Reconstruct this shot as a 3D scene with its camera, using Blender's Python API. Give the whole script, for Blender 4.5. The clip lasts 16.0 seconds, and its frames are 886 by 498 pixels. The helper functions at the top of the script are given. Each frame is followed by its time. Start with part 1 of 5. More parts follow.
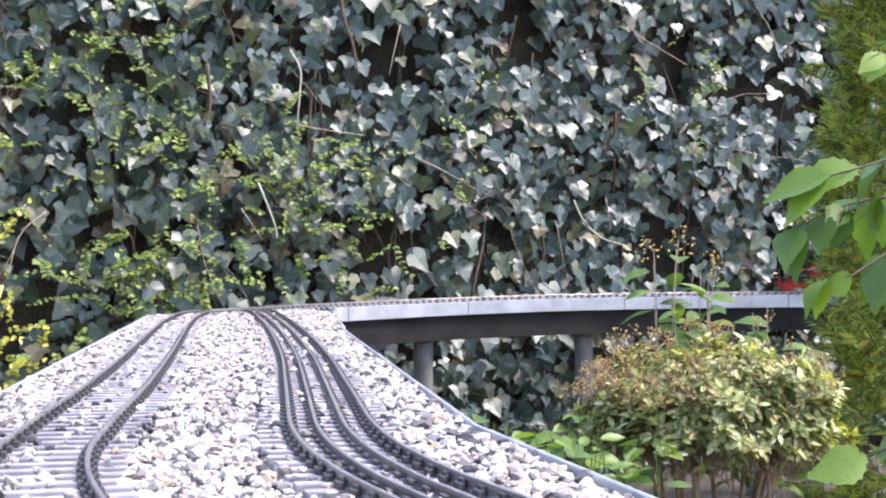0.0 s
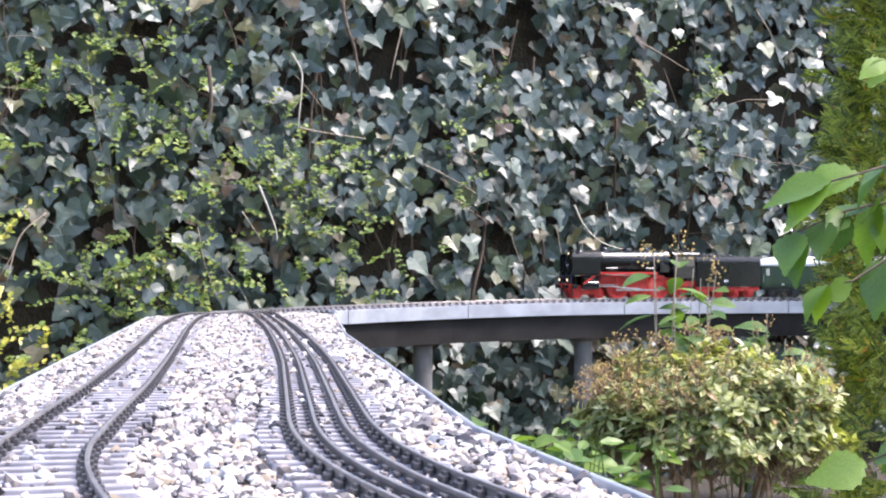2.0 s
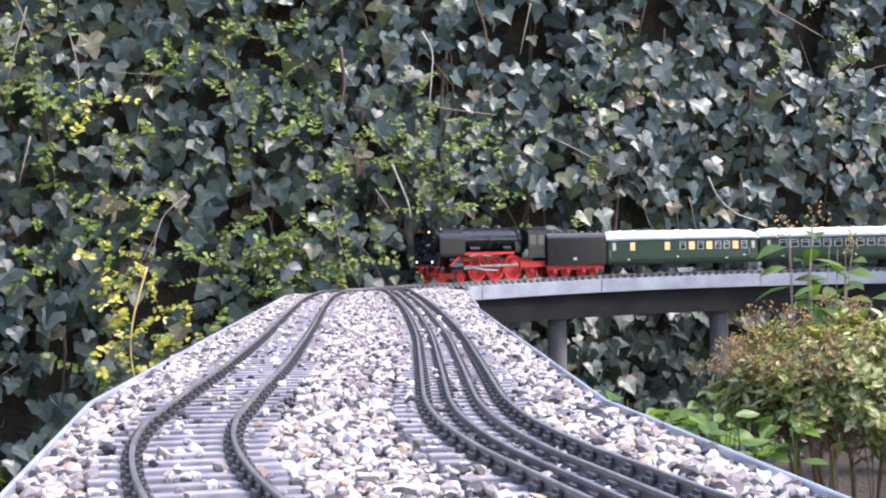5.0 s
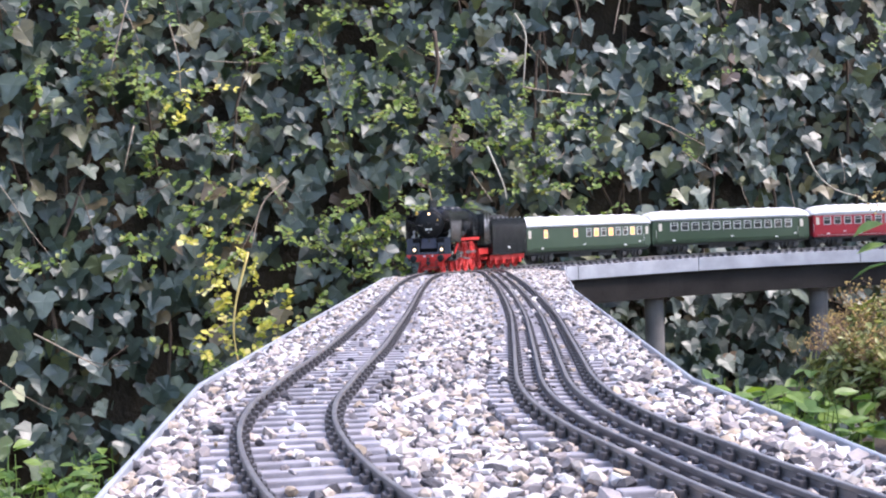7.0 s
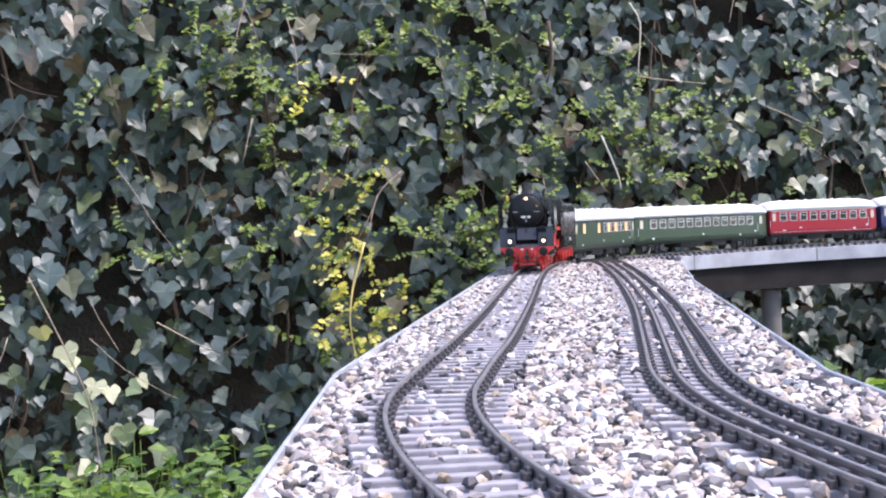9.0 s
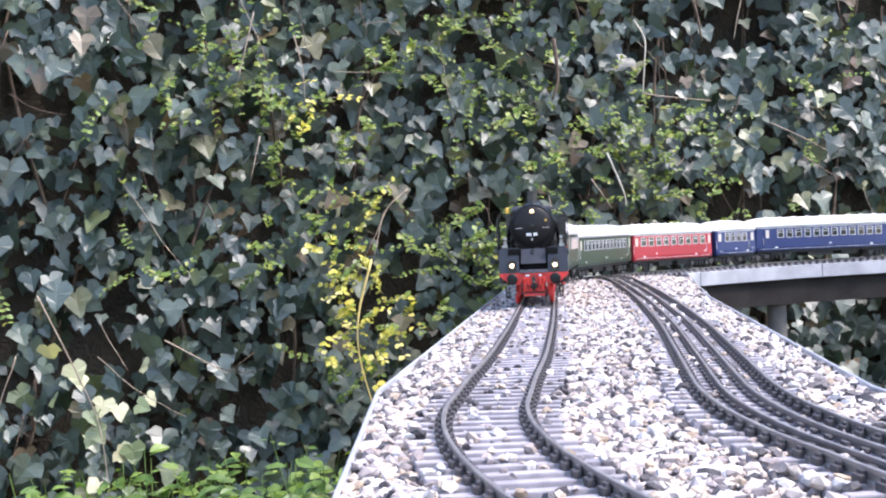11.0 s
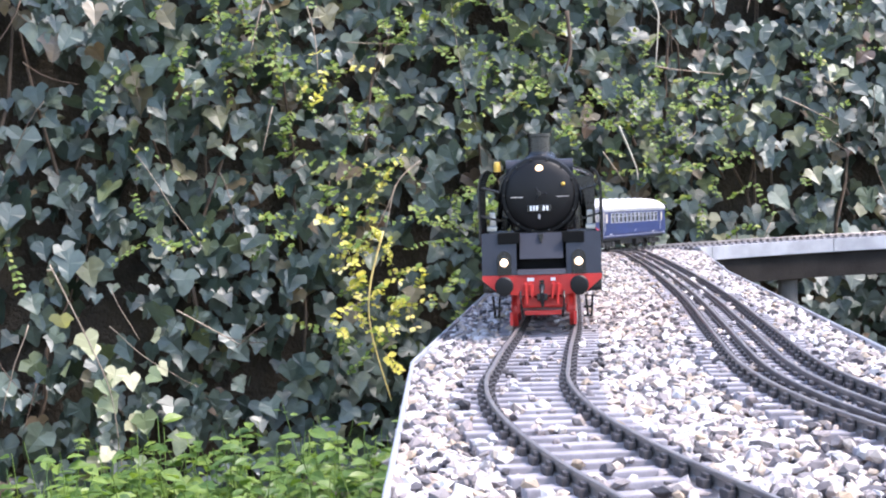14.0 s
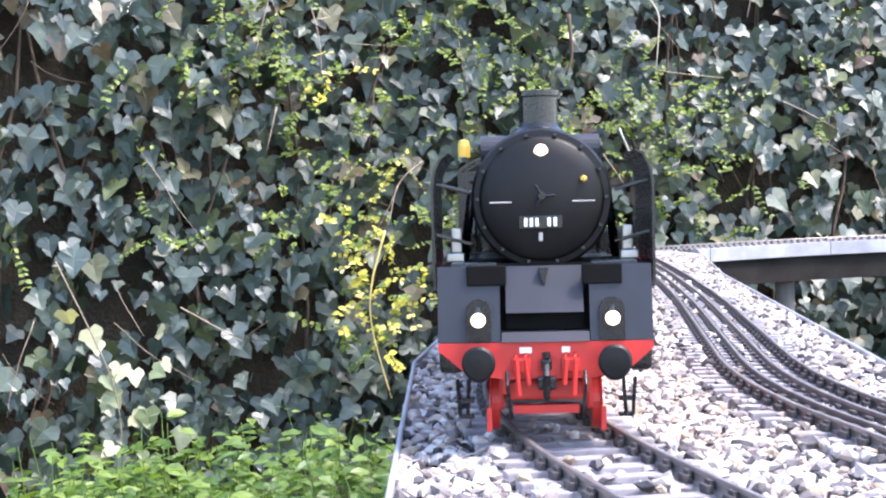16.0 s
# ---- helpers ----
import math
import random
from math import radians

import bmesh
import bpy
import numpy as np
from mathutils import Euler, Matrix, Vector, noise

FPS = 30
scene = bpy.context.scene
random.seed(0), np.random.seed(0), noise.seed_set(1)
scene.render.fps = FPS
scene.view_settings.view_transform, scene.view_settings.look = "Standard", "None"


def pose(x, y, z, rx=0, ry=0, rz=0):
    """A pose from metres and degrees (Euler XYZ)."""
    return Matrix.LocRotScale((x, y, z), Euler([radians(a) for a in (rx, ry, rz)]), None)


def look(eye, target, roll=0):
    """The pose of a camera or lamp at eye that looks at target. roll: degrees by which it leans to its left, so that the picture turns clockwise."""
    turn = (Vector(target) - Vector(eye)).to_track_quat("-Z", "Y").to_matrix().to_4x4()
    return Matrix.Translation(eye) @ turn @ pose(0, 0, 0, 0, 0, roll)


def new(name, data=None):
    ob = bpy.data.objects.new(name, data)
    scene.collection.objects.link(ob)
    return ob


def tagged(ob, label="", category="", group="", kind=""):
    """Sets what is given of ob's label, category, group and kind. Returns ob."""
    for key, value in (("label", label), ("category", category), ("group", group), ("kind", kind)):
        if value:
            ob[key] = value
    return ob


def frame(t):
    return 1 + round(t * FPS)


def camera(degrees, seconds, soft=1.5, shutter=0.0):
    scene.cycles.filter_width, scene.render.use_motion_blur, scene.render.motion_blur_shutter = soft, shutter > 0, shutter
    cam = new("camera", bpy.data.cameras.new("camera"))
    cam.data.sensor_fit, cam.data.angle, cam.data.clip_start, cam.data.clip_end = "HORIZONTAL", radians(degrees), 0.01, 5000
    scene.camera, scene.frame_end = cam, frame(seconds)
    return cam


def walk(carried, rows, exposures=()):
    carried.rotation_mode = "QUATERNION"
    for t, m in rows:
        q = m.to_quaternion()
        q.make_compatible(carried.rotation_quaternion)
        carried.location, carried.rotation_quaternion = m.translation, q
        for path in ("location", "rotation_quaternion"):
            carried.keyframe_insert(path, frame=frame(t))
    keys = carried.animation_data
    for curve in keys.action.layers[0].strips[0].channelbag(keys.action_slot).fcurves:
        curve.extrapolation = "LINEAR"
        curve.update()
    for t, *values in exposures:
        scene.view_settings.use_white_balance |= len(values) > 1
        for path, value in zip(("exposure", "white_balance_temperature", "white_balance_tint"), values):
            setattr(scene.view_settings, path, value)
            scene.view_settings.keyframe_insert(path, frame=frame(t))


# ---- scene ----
cam = camera(34.0, 16.0, soft=2.1, shutter=0.0)
PATH = [
    (0, look((0.0738, 0.0793, 0.1048), (0.3049, 1.0522, 0.1151), -0.47)),
    (0.5, look((0.0740, 0.0783, 0.1053), (0.3048, 1.0513, 0.1174), -0.49)),
    (1, look((0.0737, 0.0785, 0.1053), (0.3047, 1.0513, 0.1206), -0.34)),
    (1.5, look((0.0738, 0.0784, 0.1039), (0.3052, 1.0511, 0.1184), -0.22)),
    (2, look((0.0732, 0.0780, 0.1030), (0.3042, 1.0508, 0.1162), -0.11)),
    (2.5, look((0.0732, 0.0791, 0.1029), (0.2975, 1.0535, 0.1175), -0.32)),
    (3, look((0.0724, 0.0779, 0.1035), (0.2873, 1.0544, 0.1187), -0.45)),
    (3.5, look((0.0711, 0.0772, 0.1029), (0.2718, 1.0567, 0.1198), -0.46)),
    (4, look((0.0707, 0.0762, 0.1018), (0.2476, 1.0604, 0.0969), -0.34)),
    (4.2, look((0.0706, 0.0756, 0.1016), (0.2412, 1.0609, 0.0976), -0.52)),
    (6.3, look((0.0737, 0.0175, 0.1134), (0.1689, 1.0129, 0.1074), -1.57)),
    (6.5, look((0.0736, 0.0186, 0.1115), (0.1651, 1.0143, 0.0987), -1.67)),
    (7, look((0.0723, 0.0217, 0.1094), (0.1452, 1.0190, 0.0940), -1.92)),
    (7.5, look((0.0700, 0.0191, 0.1104), (0.1240, 1.0174, 0.0916), -1.87)),
    (8, look((0.0650, 0.0169, 0.1126), (0.1002, 1.0162, 0.0972), -2.13)),
    (8.5, look((0.0584, 0.0116, 0.1101), (0.0712, 1.0113, 0.0898), -2.05)),
    (9, look((0.0546, 0.0080, 0.1117), (0.0528, 1.0078, 0.0917), -2.07)),
    (9.5, look((0.0471, 0.0082, 0.1141), (0.0421, 1.0081, 0.1048), -2.08)),
    (9.7, look((0.0431, 0.0001, 0.1145), (0.0387, 1.0000, 0.1047), -2.13)),
    (12, look((0.0048, 0.0032, 0.1126), (0.0104, 1.0032, 0.1052), -2.14)),
    (12.5, look((-0.0012, 0.0020, 0.1148), (-0.0000, 1.0019, 0.1065), -1.87)),
    (13, look((-0.0025, 0.0012, 0.1132), (0.0005, 1.0011, 0.0950), -1.83)),
    (13.5, look((-0.0038, 0.0008, 0.1143), (-0.0059, 1.0003, 0.0836), -1.79)),
    (14, look((-0.0036, 0.0023, 0.1135), (-0.0035, 1.0019, 0.0861), -1.81)),
    (14.5, look((-0.0041, 0.0049, 0.1142), (-0.0052, 1.0047, 0.0931), -1.71)),
    (15, look((-0.0041, 0.0040, 0.1144), (-0.0009, 1.0037, 0.0905), -1.60)),
    (15.5, look((-0.0041, -0.0160, 0.1168), (0.0000, 0.9835, 0.0864), -1.50)),
    (16, look((-0.0041, -0.0410, 0.1198), (-0.0046, 0.9586, 0.0910), -1.33)),
]
walk(cam, PATH, [(0, 2.36, 6500, 15), (3.3, 2.32, 6500, 15), (4.2, 2.04, 6450, 17), (6.3, 1.96, 6350, 18), (9.0, 1.96, 6350, 18), (9.5, 2.04, 6400, 17), (12, 2.22, 6400, 15), (15, 2.32, 6400, 15), (16, 2.60, 6400, 15)])

# ---------------------------------------------------------------- light
SUN_EL, SUN_AZ = radians(60), radians(112)  # azimuth from +y towards +x
world = bpy.data.worlds.new("sky")
scene.world = world
world.use_nodes = True
_n, _l = world.node_tree.nodes, world.node_tree.links
_sky = _n.new("ShaderNodeTexSky")
_sky.sky_type = "NISHITA"
_sky.sun_disc = False
_sky.sun_elevation, _sky.sun_rotation = SUN_EL, SUN_AZ
_sky.air_density, _sky.dust_density, _sky.ozone_density = 1.0, 1.3, 0.6
_n["Background"].inputs["Strength"].default_value = 0.15
_l.new(_sky.outputs[0], _n["Background"].inputs["Color"])
sun = new("sun", bpy.data.lights.new("sun", "SUN"))
sun.data.energy, sun.data.angle, sun.data.color = 1.6, radians(14), (1.0, 0.93, 0.87)
_d = Vector((math.sin(SUN_AZ) * math.cos(SUN_EL), math.cos(SUN_AZ) * math.cos(SUN_EL), math.sin(SUN_EL)))
sun.matrix_world = look(_d * 20, (0, 0, 0))

# ---------------------------------------------------------------- materials


def mat(name, c1, c2=None, rough=0.6, metal=0.0, scale=40.0, fine=300.0, bump=0.15, vary=0.0, island=False, spec=0.5, trans=0.0, coat=0.0, emit=0.0, dist=0.002):
    m = bpy.data.materials.new(name)
    m.use_nodes = True
    n, l = m.node_tree.nodes, m.node_tree.links
    b = n["Principled BSDF"]
    c2 = c2 or tuple(v * 0.8 for v in c1)
    tc = n.new("ShaderNodeTexCoord")
    no = n.new("ShaderNodeTexNoise")
    no.inputs["Scale"].default_value, no.inputs["Detail"].default_value = scale, 6
    fi = n.new("ShaderNodeTexNoise")
    fi.inputs["Scale"].default_value, fi.inputs["Detail"].default_value = fine, 4
    l.new(tc.outputs["Object"], no.inputs["Vector"])
    l.new(tc.outputs["Object"], fi.inputs["Vector"])
    mix = n.new("ShaderNodeMix")
    mix.data_type = "RGBA"
    mix.inputs[6].default_value, mix.inputs[7].default_value = (*c1, 1), (*c2, 1)
    ramp = n.new("ShaderNodeValToRGB")
    ramp.color_ramp.elements[0].position, ramp.color_ramp.elements[1].position = 0.35, 0.68
    l.new(no.outputs["Fac"], ramp.inputs["Fac"])
    l.new(ramp.outputs["Color"], mix.inputs[0])
    out = mix.outputs[2]
    hsv = n.new("ShaderNodeHueSaturation")
    l.new(out, hsv.inputs["Color"])
    mp = n.new("ShaderNodeMapRange")
    mp.inputs[3].default_value, mp.inputs[4].default_value = 1 - vary, 1 + vary
    if island:
        src = n.new("ShaderNodeNewGeometry").outputs["Random Per Island"]
    else:
        src = n.new("ShaderNodeObjectInfo").outputs["Random"]
    if vary:
        l.new(src, mp.inputs[0])
        l.new(mp.outputs[0], hsv.inputs["Value"])
    l.new(hsv.outputs["Color"], b.inputs["Base Color"])
    rr = n.new("ShaderNodeMapRange")
    rr.inputs[3].default_value, rr.inputs[4].default_value = max(rough - 0.12, 0.02), min(rough + 0.15, 1)
    l.new(fi.outputs["Fac"], rr.inputs[0])
    l.new(rr.outputs[0], b.inputs["Roughness"])
    b.inputs["Metallic"].default_value = metal
    b.inputs["Specular IOR Level"].default_value = spec
    b.inputs["Coat Weight"].default_value = coat
    if bump:
        bp = n.new("ShaderNodeBump")
        bp.inputs["Strength"].default_value, bp.inputs["Distance"].default_value = bump, dist
        l.new(fi.outputs["Fac"], bp.inputs["Height"])
        l.new(bp.outputs["Normal"], b.inputs["Normal"])
    if emit:
        b.inputs["Emission Color"].default_value = (*c1, 1)
        b.inputs["Emission Strength"].default_value = emit
    if trans:
        t = n.new("ShaderNodeBsdfTranslucent")
        ms = n.new("ShaderNodeMixShader")
        ms.inputs[0].default_value = trans
        br = n.new("ShaderNodeMix")
        br.data_type, br.blend_type = "RGBA", "MULTIPLY"
        br.inputs[0].default_value = 1.0
        br.inputs[7].default_value = (1.5, 1.6, 0.6, 1)
        l.new(hsv.outputs["Color"], br.inputs[6])
        l.new(br.outputs[2], t.inputs["Color"])
        l.new(b.outputs[0], ms.inputs[1])
        l.new(t.outputs[0], ms.inputs[2])
        l.new(ms.outputs[0], n["Material Output"].inputs["Surface"])
    return m


def many(name, stops, rough=0.7, bump=0.3, scale=200.0, island=True, trans=0.0, spec=0.5, vein=0.0):
    """A material whose pieces take one of several colours each."""
    m = mat(name, (1, 1, 1), (0.75, 0.75, 0.75), rough=rough, scale=scale, fine=scale * 5, bump=bump, trans=trans, spec=spec, dist=0.001)
    n, l = m.node_tree.nodes, m.node_tree.links
    if island:
        src = n.new("ShaderNodeNewGeometry").outputs["Random Per Island"]
    else:
        src = n.new("ShaderNodeObjectInfo").outputs["Random"]
    r = n.new("ShaderNodeValToRGB")
    r.color_ramp.interpolation = "LINEAR"
    e = r.color_ramp.elements
    while len(e) < len(stops):
        e.new(0.5)
    for k, (p, c) in enumerate(stops):
        e[k].position, e[k].color = p, (*c, 1)
    l.new(src, r.inputs["Fac"])
    mixn = next(q for q in n if q.bl_idname == "ShaderNodeMix" and q.blend_type == "MIX")
    mul = n.new("ShaderNodeMix")
    mul.data_type, mul.blend_type = "RGBA", "MULTIPLY"
    mul.inputs[0].default_value = 1.0
    l.new(mixn.outputs[2], mul.inputs[6])
    l.new(r.outputs["Color"], mul.inputs[7])
    hsv = next(q for q in n if q.bl_idname == "ShaderNodeHueSaturation")
    l.new(mul.outputs[2], hsv.inputs["Color"])
    return m


STONES = [(0.0, (0.030, 0.028, 0.032)), (0.17, (0.09, 0.08, 0.085)), (0.30, (0.24, 0.20, 0.19)), (0.42, (0.40, 0.36, 0.36)),
          (0.52, (0.36, 0.27, 0.18)), (0.64, (0.48, 0.45, 0.44)), (0.80, (0.60, 0.57, 0.56)), (0.90, (0.50, 0.40, 0.33)), (1.0, (0.18, 0.16, 0.16))]
M_GRAVEL = many("gravel_stone", STONES, rough=0.75, bump=0.4)
M_GRAVEL1 = many("gravel_pebble", STONES, rough=0.75, bump=0.4, island=False)
M_BED = mat("gravel_bed", (0.30, 0.28, 0.27), (0.14, 0.13, 0.13), rough=0.95, scale=160, fine=700, bump=0.8)
M_SLEEPER = mat("sleeper_plastic", (0.29, 0.27, 0.29), (0.19, 0.175, 0.19), rough=0.7, scale=90, fine=600, bump=0.2, vary=0.2)
M_RAIL = mat("rail_metal", (0.20, 0.18, 0.18), (0.29, 0.265, 0.25), rough=0.40, metal=0.6, scale=60, fine=500, bump=0.15)
M_CHAIR = mat("rail_chair", (0.055, 0.048, 0.05), (0.035, 0.03, 0.032), rough=0.6, scale=90, fine=600, bump=0.2)
M_ENDB = mat("pale_concrete", (0.66, 0.64, 0.60), (0.52, 0.50, 0.47), rough=0.85, scale=20, fine=200, bump=0.4)
M_CONC = mat("grey_concrete", (0.37, 0.375, 0.40), (0.24, 0.245, 0.265), rough=0.85, scale=14, fine=160, bump=0.3)
# concrete of the girder, with the soffit's shadow put into its colour
M_CONCSHADE = mat("shaded_concrete", (0.026, 0.023, 0.021), (0.014, 0.012, 0.011), rough=0.9, scale=9, fine=160, bump=0.4, spec=0.15)
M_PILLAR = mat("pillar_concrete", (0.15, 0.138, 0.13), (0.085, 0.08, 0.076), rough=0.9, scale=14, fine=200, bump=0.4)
M_EDGE = mat("edge_strip", (0.42, 0.43, 0.46), (0.32, 0.33, 0.36), rough=0.45, metal=0.3, scale=30, fine=300, bump=0.1)
M_SOIL = mat("garden_soil", (0.055, 0.042, 0.03), (0.03, 0.024, 0.018), rough=1.0, scale=6, fine=60, bump=0.9, dist=0.02)
M_BARK = mat("ivy_stem", (0.11, 0.075, 0.05), (0.06, 0.042, 0.03), rough=0.9, scale=50, fine=300, bump=0.5)
M_STEM = mat("reddish_twig", (0.24, 0.15, 0.09), (0.14, 0.085, 0.055), rough=0.8, scale=60, fine=300, bump=0.3)
M_TWIG = mat("dry_twig", (0.34, 0.27, 0.20), (0.22, 0.16, 0.11), rough=0.8, scale=60, fine=300, bump=0.3)
M_PALE = mat("pale_tendril", (0.50, 0.45, 0.36), (0.38, 0.32, 0.24), rough=0.8, scale=60, fine=300, bump=0.3)
# brown stem painted yellow where the sun gleams on it
M_SUNSTEM = mat("sunlit_stem", (0.62, 0.48, 0.17), (0.46, 0.34, 0.12), rough=0.7, scale=60, fine=300, bump=0.2)
# brown wall taken nearly to black for the deep shade between ivy leaves
M_WALL = mat("shaded_garden_wall", (0.030, 0.022, 0.012), (0.012, 0.009, 0.006), rough=1.0, scale=7, fine=90, bump=0.8, dist=0.01)
IVYC = [(0.0, (0.019, 0.036, 0.026)), (0.3, (0.034, 0.056, 0.044)), (0.60, (0.057, 0.084, 0.069)), (0.82, (0.088, 0.116, 0.084)), (0.91, (0.125, 0.150, 0.060)), (0.97, (0.12, 0.090, 0.045)), (1.0, (0.10, 0.055, 0.032))]
M_IVY = many("ivy_leaf_green", IVYC, rough=0.44, bump=0.14, scale=60, trans=0.14, spec=0.85)
M_IVY1 = many("ivy_leaf_single", IVYC, rough=0.44, bump=0.14, scale=60, island=False, trans=0.14, spec=0.85)
SPRC = [(0.0, (0.09, 0.15, 0.03)), (0.4, (0.14, 0.21, 0.045)), (0.75, (0.20, 0.26, 0.06)), (1.0, (0.30, 0.30, 0.06))]
M_SPRIG = many("sprig_leaf", SPRC, rough=0.45, bump=0.1, scale=90, trans=0.35)
BUSHC = [(0.0, (0.07, 0.09, 0.03)), (0.30, (0.18, 0.20, 0.055)), (0.70, (0.35, 0.36, 0.125)), (0.93, (0.64, 0.62, 0.37)), (1.0, (0.34, 0.18, 0.09))]
M_BUSH = many("bush_leaf", BUSHC, rough=0.45, bump=0.1, scale=90, trans=0.3)
M_BIG = many("broad_leaf", [(0.0, (0.05, 0.11, 0.025)), (0.5, (0.12, 0.21, 0.03)), (1.0, (0.22, 0.32, 0.045))], rough=0.34, bump=0.2, scale=40, island=False, trans=0.45)
M_THUJA = many("conifer_spray", [(0.0, (0.05, 0.08, 0.02)), (0.45, (0.17, 0.21, 0.035)), (0.95, (0.44, 0.46, 0.08)), (1.0, (0.40, 0.15, 0.05))], rough=0.6, bump=0.2, scale=90, trans=0.4)
M_HERB = many("fresh_leaf", [(0.0, (0.06, 0.12, 0.028)), (0.5, (0.12, 0.20, 0.045)), (1.0, (0.20, 0.28, 0.06))], rough=0.45, bump=0.2, scale=60, trans=0.35)
# yellow leaves brightened to carry the sun that falls through a gap
M_SUNYELLOW = many("sun_yellow_leaf", [(0.0, (0.22, 0.28, 0.05)), (0.4, (0.48, 0.46, 0.08)), (0.8, (0.72, 0.62, 0.15)), (1.0, (0.80, 0.74, 0.42))], rough=0.5, bump=0.1, scale=90, trans=0.45)
# ivy leaves in direct sun, the sunlight mixed into a pale base
M_SUNIVY = many("sunlit_ivy", [(0.0, (0.22, 0.27, 0.14)), (0.5, (0.38, 0.40, 0.24)), (1.0, (0.50, 0.48, 0.32))], rough=0.45, bump=0.1, scale=60, island=False, trans=0.25)
M_SEED = mat("seed_head", (0.42, 0.29, 0.10), (0.26, 0.17, 0.06), rough=0.9, scale=200, fine=600, bump=0.3)
M_BLACK = mat("black_loco_paint", (0.006, 0.0065, 0.008), (0.004, 0.0045, 0.0055), rough=0.24, scale=60, fine=900, bump=0.06, dist=0.0004, spec=0.5)
M_SMOKE = mat("matt_smokebox_black", (0.006, 0.0057, 0.006), (0.004, 0.004, 0.0042), rough=0.45, scale=60, fine=900, bump=0.06, dist=0.0004, spec=0.22)
M_GREY = mat("dark_grey_plate", (0.018, 0.019, 0.027), (0.013, 0.014, 0.020), rough=0.40, scale=60, fine=900, bump=0.05, dist=0.0004, spec=0.35)
M_RED = mat("signal_red_paint", (0.50, 0.022, 0.016), (0.38, 0.016, 0.012), rough=0.45, scale=60, fine=900, bump=0.05, dist=0.0004)
M_STEEL = mat("bright_steel", (0.45, 0.44, 0.43), (0.30, 0.29, 0.28), rough=0.32, metal=0.9, scale=80, fine=900, bump=0.05, dist=0.0004)
M_BRASS = mat("brass", (0.60, 0.38, 0.07), (0.48, 0.30, 0.06), rough=0.40, metal=0.5, bump=0.0)
M_PLATE = mat("plate_white", (0.75, 0.74, 0.72), (0.65, 0.64, 0.62), rough=0.5, bump=0.0)
M_DIM = mat("plate_grey", (0.32, 0.31, 0.30), (0.26, 0.25, 0.24), rough=0.5, bump=0.0)
M_LAMP = mat("lit_lamp_glass", (1.0, 0.68, 0.34), rough=0.3, bump=0.0, emit=0.6)
M_LAMPW = mat("lit_lower_lamp", (1.0, 0.74, 0.46), rough=0.3, bump=0.0, emit=0.6)
# blacker than the paint: the shade inside recesses is put into this colour
M_RECESS = mat("recess_shade", (0.005, 0.005, 0.005), (0.003, 0.003, 0.003), rough=0.8, scale=60, fine=900, bump=0.05, dist=0.0004, spec=0.12)
M_COAL = mat("coal", (0.02, 0.02, 0.02), (0.035, 0.035, 0.035), rough=0.5, scale=200, fine=500, bump=0.5)
M_CGREEN = mat("coach_green", (0.028, 0.052, 0.028), (0.022, 0.044, 0.023), rough=0.38, scale=25, fine=900, bump=0.03, dist=0.0004)
M_CRED = mat("coach_red", (0.30, 0.014, 0.026), (0.25, 0.012, 0.022), rough=0.38, scale=25, fine=900, bump=0.03, dist=0.0004)
M_CBLUE = mat("coach_blue", (0.018, 0.032, 0.115), (0.015, 0.027, 0.095), rough=0.38, scale=25, fine=900, bump=0.03, dist=0.0004)
M_ROOF = mat("coach_roof_grey", (0.68, 0.67, 0.67), (0.58, 0.57, 0.57), rough=0.5, scale=25, fine=500, bump=0.05, dist=0.0006)
M_UNDER = mat("black_underframe", (0.02, 0.02, 0.021), (0.035, 0.033, 0.03), rough=0.65, scale=80, fine=500, bump=0.2)
M_GLASS = mat("dark_window_glass", (0.03, 0.035, 0.04), rough=0.08, bump=0.0, spec=0.8)
M_LIT = mat("lit_compartment", (1.0, 0.38, 0.10), rough=0.4, bump=0.0, emit=0.35)
M_CURT = mat("cream_curtain", (0.55, 0.50, 0.42), (0.45, 0.40, 0.33), rough=0.9, scale=150, fine=600, bump=0.3)
M_ALU = mat("aluminium_frame", (0.62, 0.62, 0.62), (0.52, 0.52, 0.52), rough=0.4, metal=0.4, bump=0.0)

# ---------------------------------------------------------------- builders


def mesh(name, verts, faces, material, smooth=False):
    me = bpy.data.meshes.new(name)
    me.from_pydata([tuple(map(float, v)) for v in verts], [], [tuple(map(int, f)) for f in faces])
    me.materials.append(material)
    if smooth:
        me.polygons.foreach_set("use_smooth", [True] * len(me.polygons))
    me.update()
    return me


def part(name, bm, material, parent, label="", smooth=False):
    me = bpy.data.meshes.new(name)
    bmesh.ops.recalc_face_normals(bm, faces=bm.faces)
    bm.to_mesh(me)
    bm.free()
    me.materials.append(material)
    if smooth:
        me.polygons.foreach_set("use_smooth", [True] * len(me.polygons))
    ob = new(name, me)
    ob.parent = parent
    return tagged(ob, label=label)


def held(name, me, parent, m=None, label=""):
    """A part that shares a mesh, at a pose in its parent's space."""
    ob = new(name, me)
    ob.parent = parent
    if m is not None:
        ob.matrix_basis = m
    return tagged(ob, label=label)


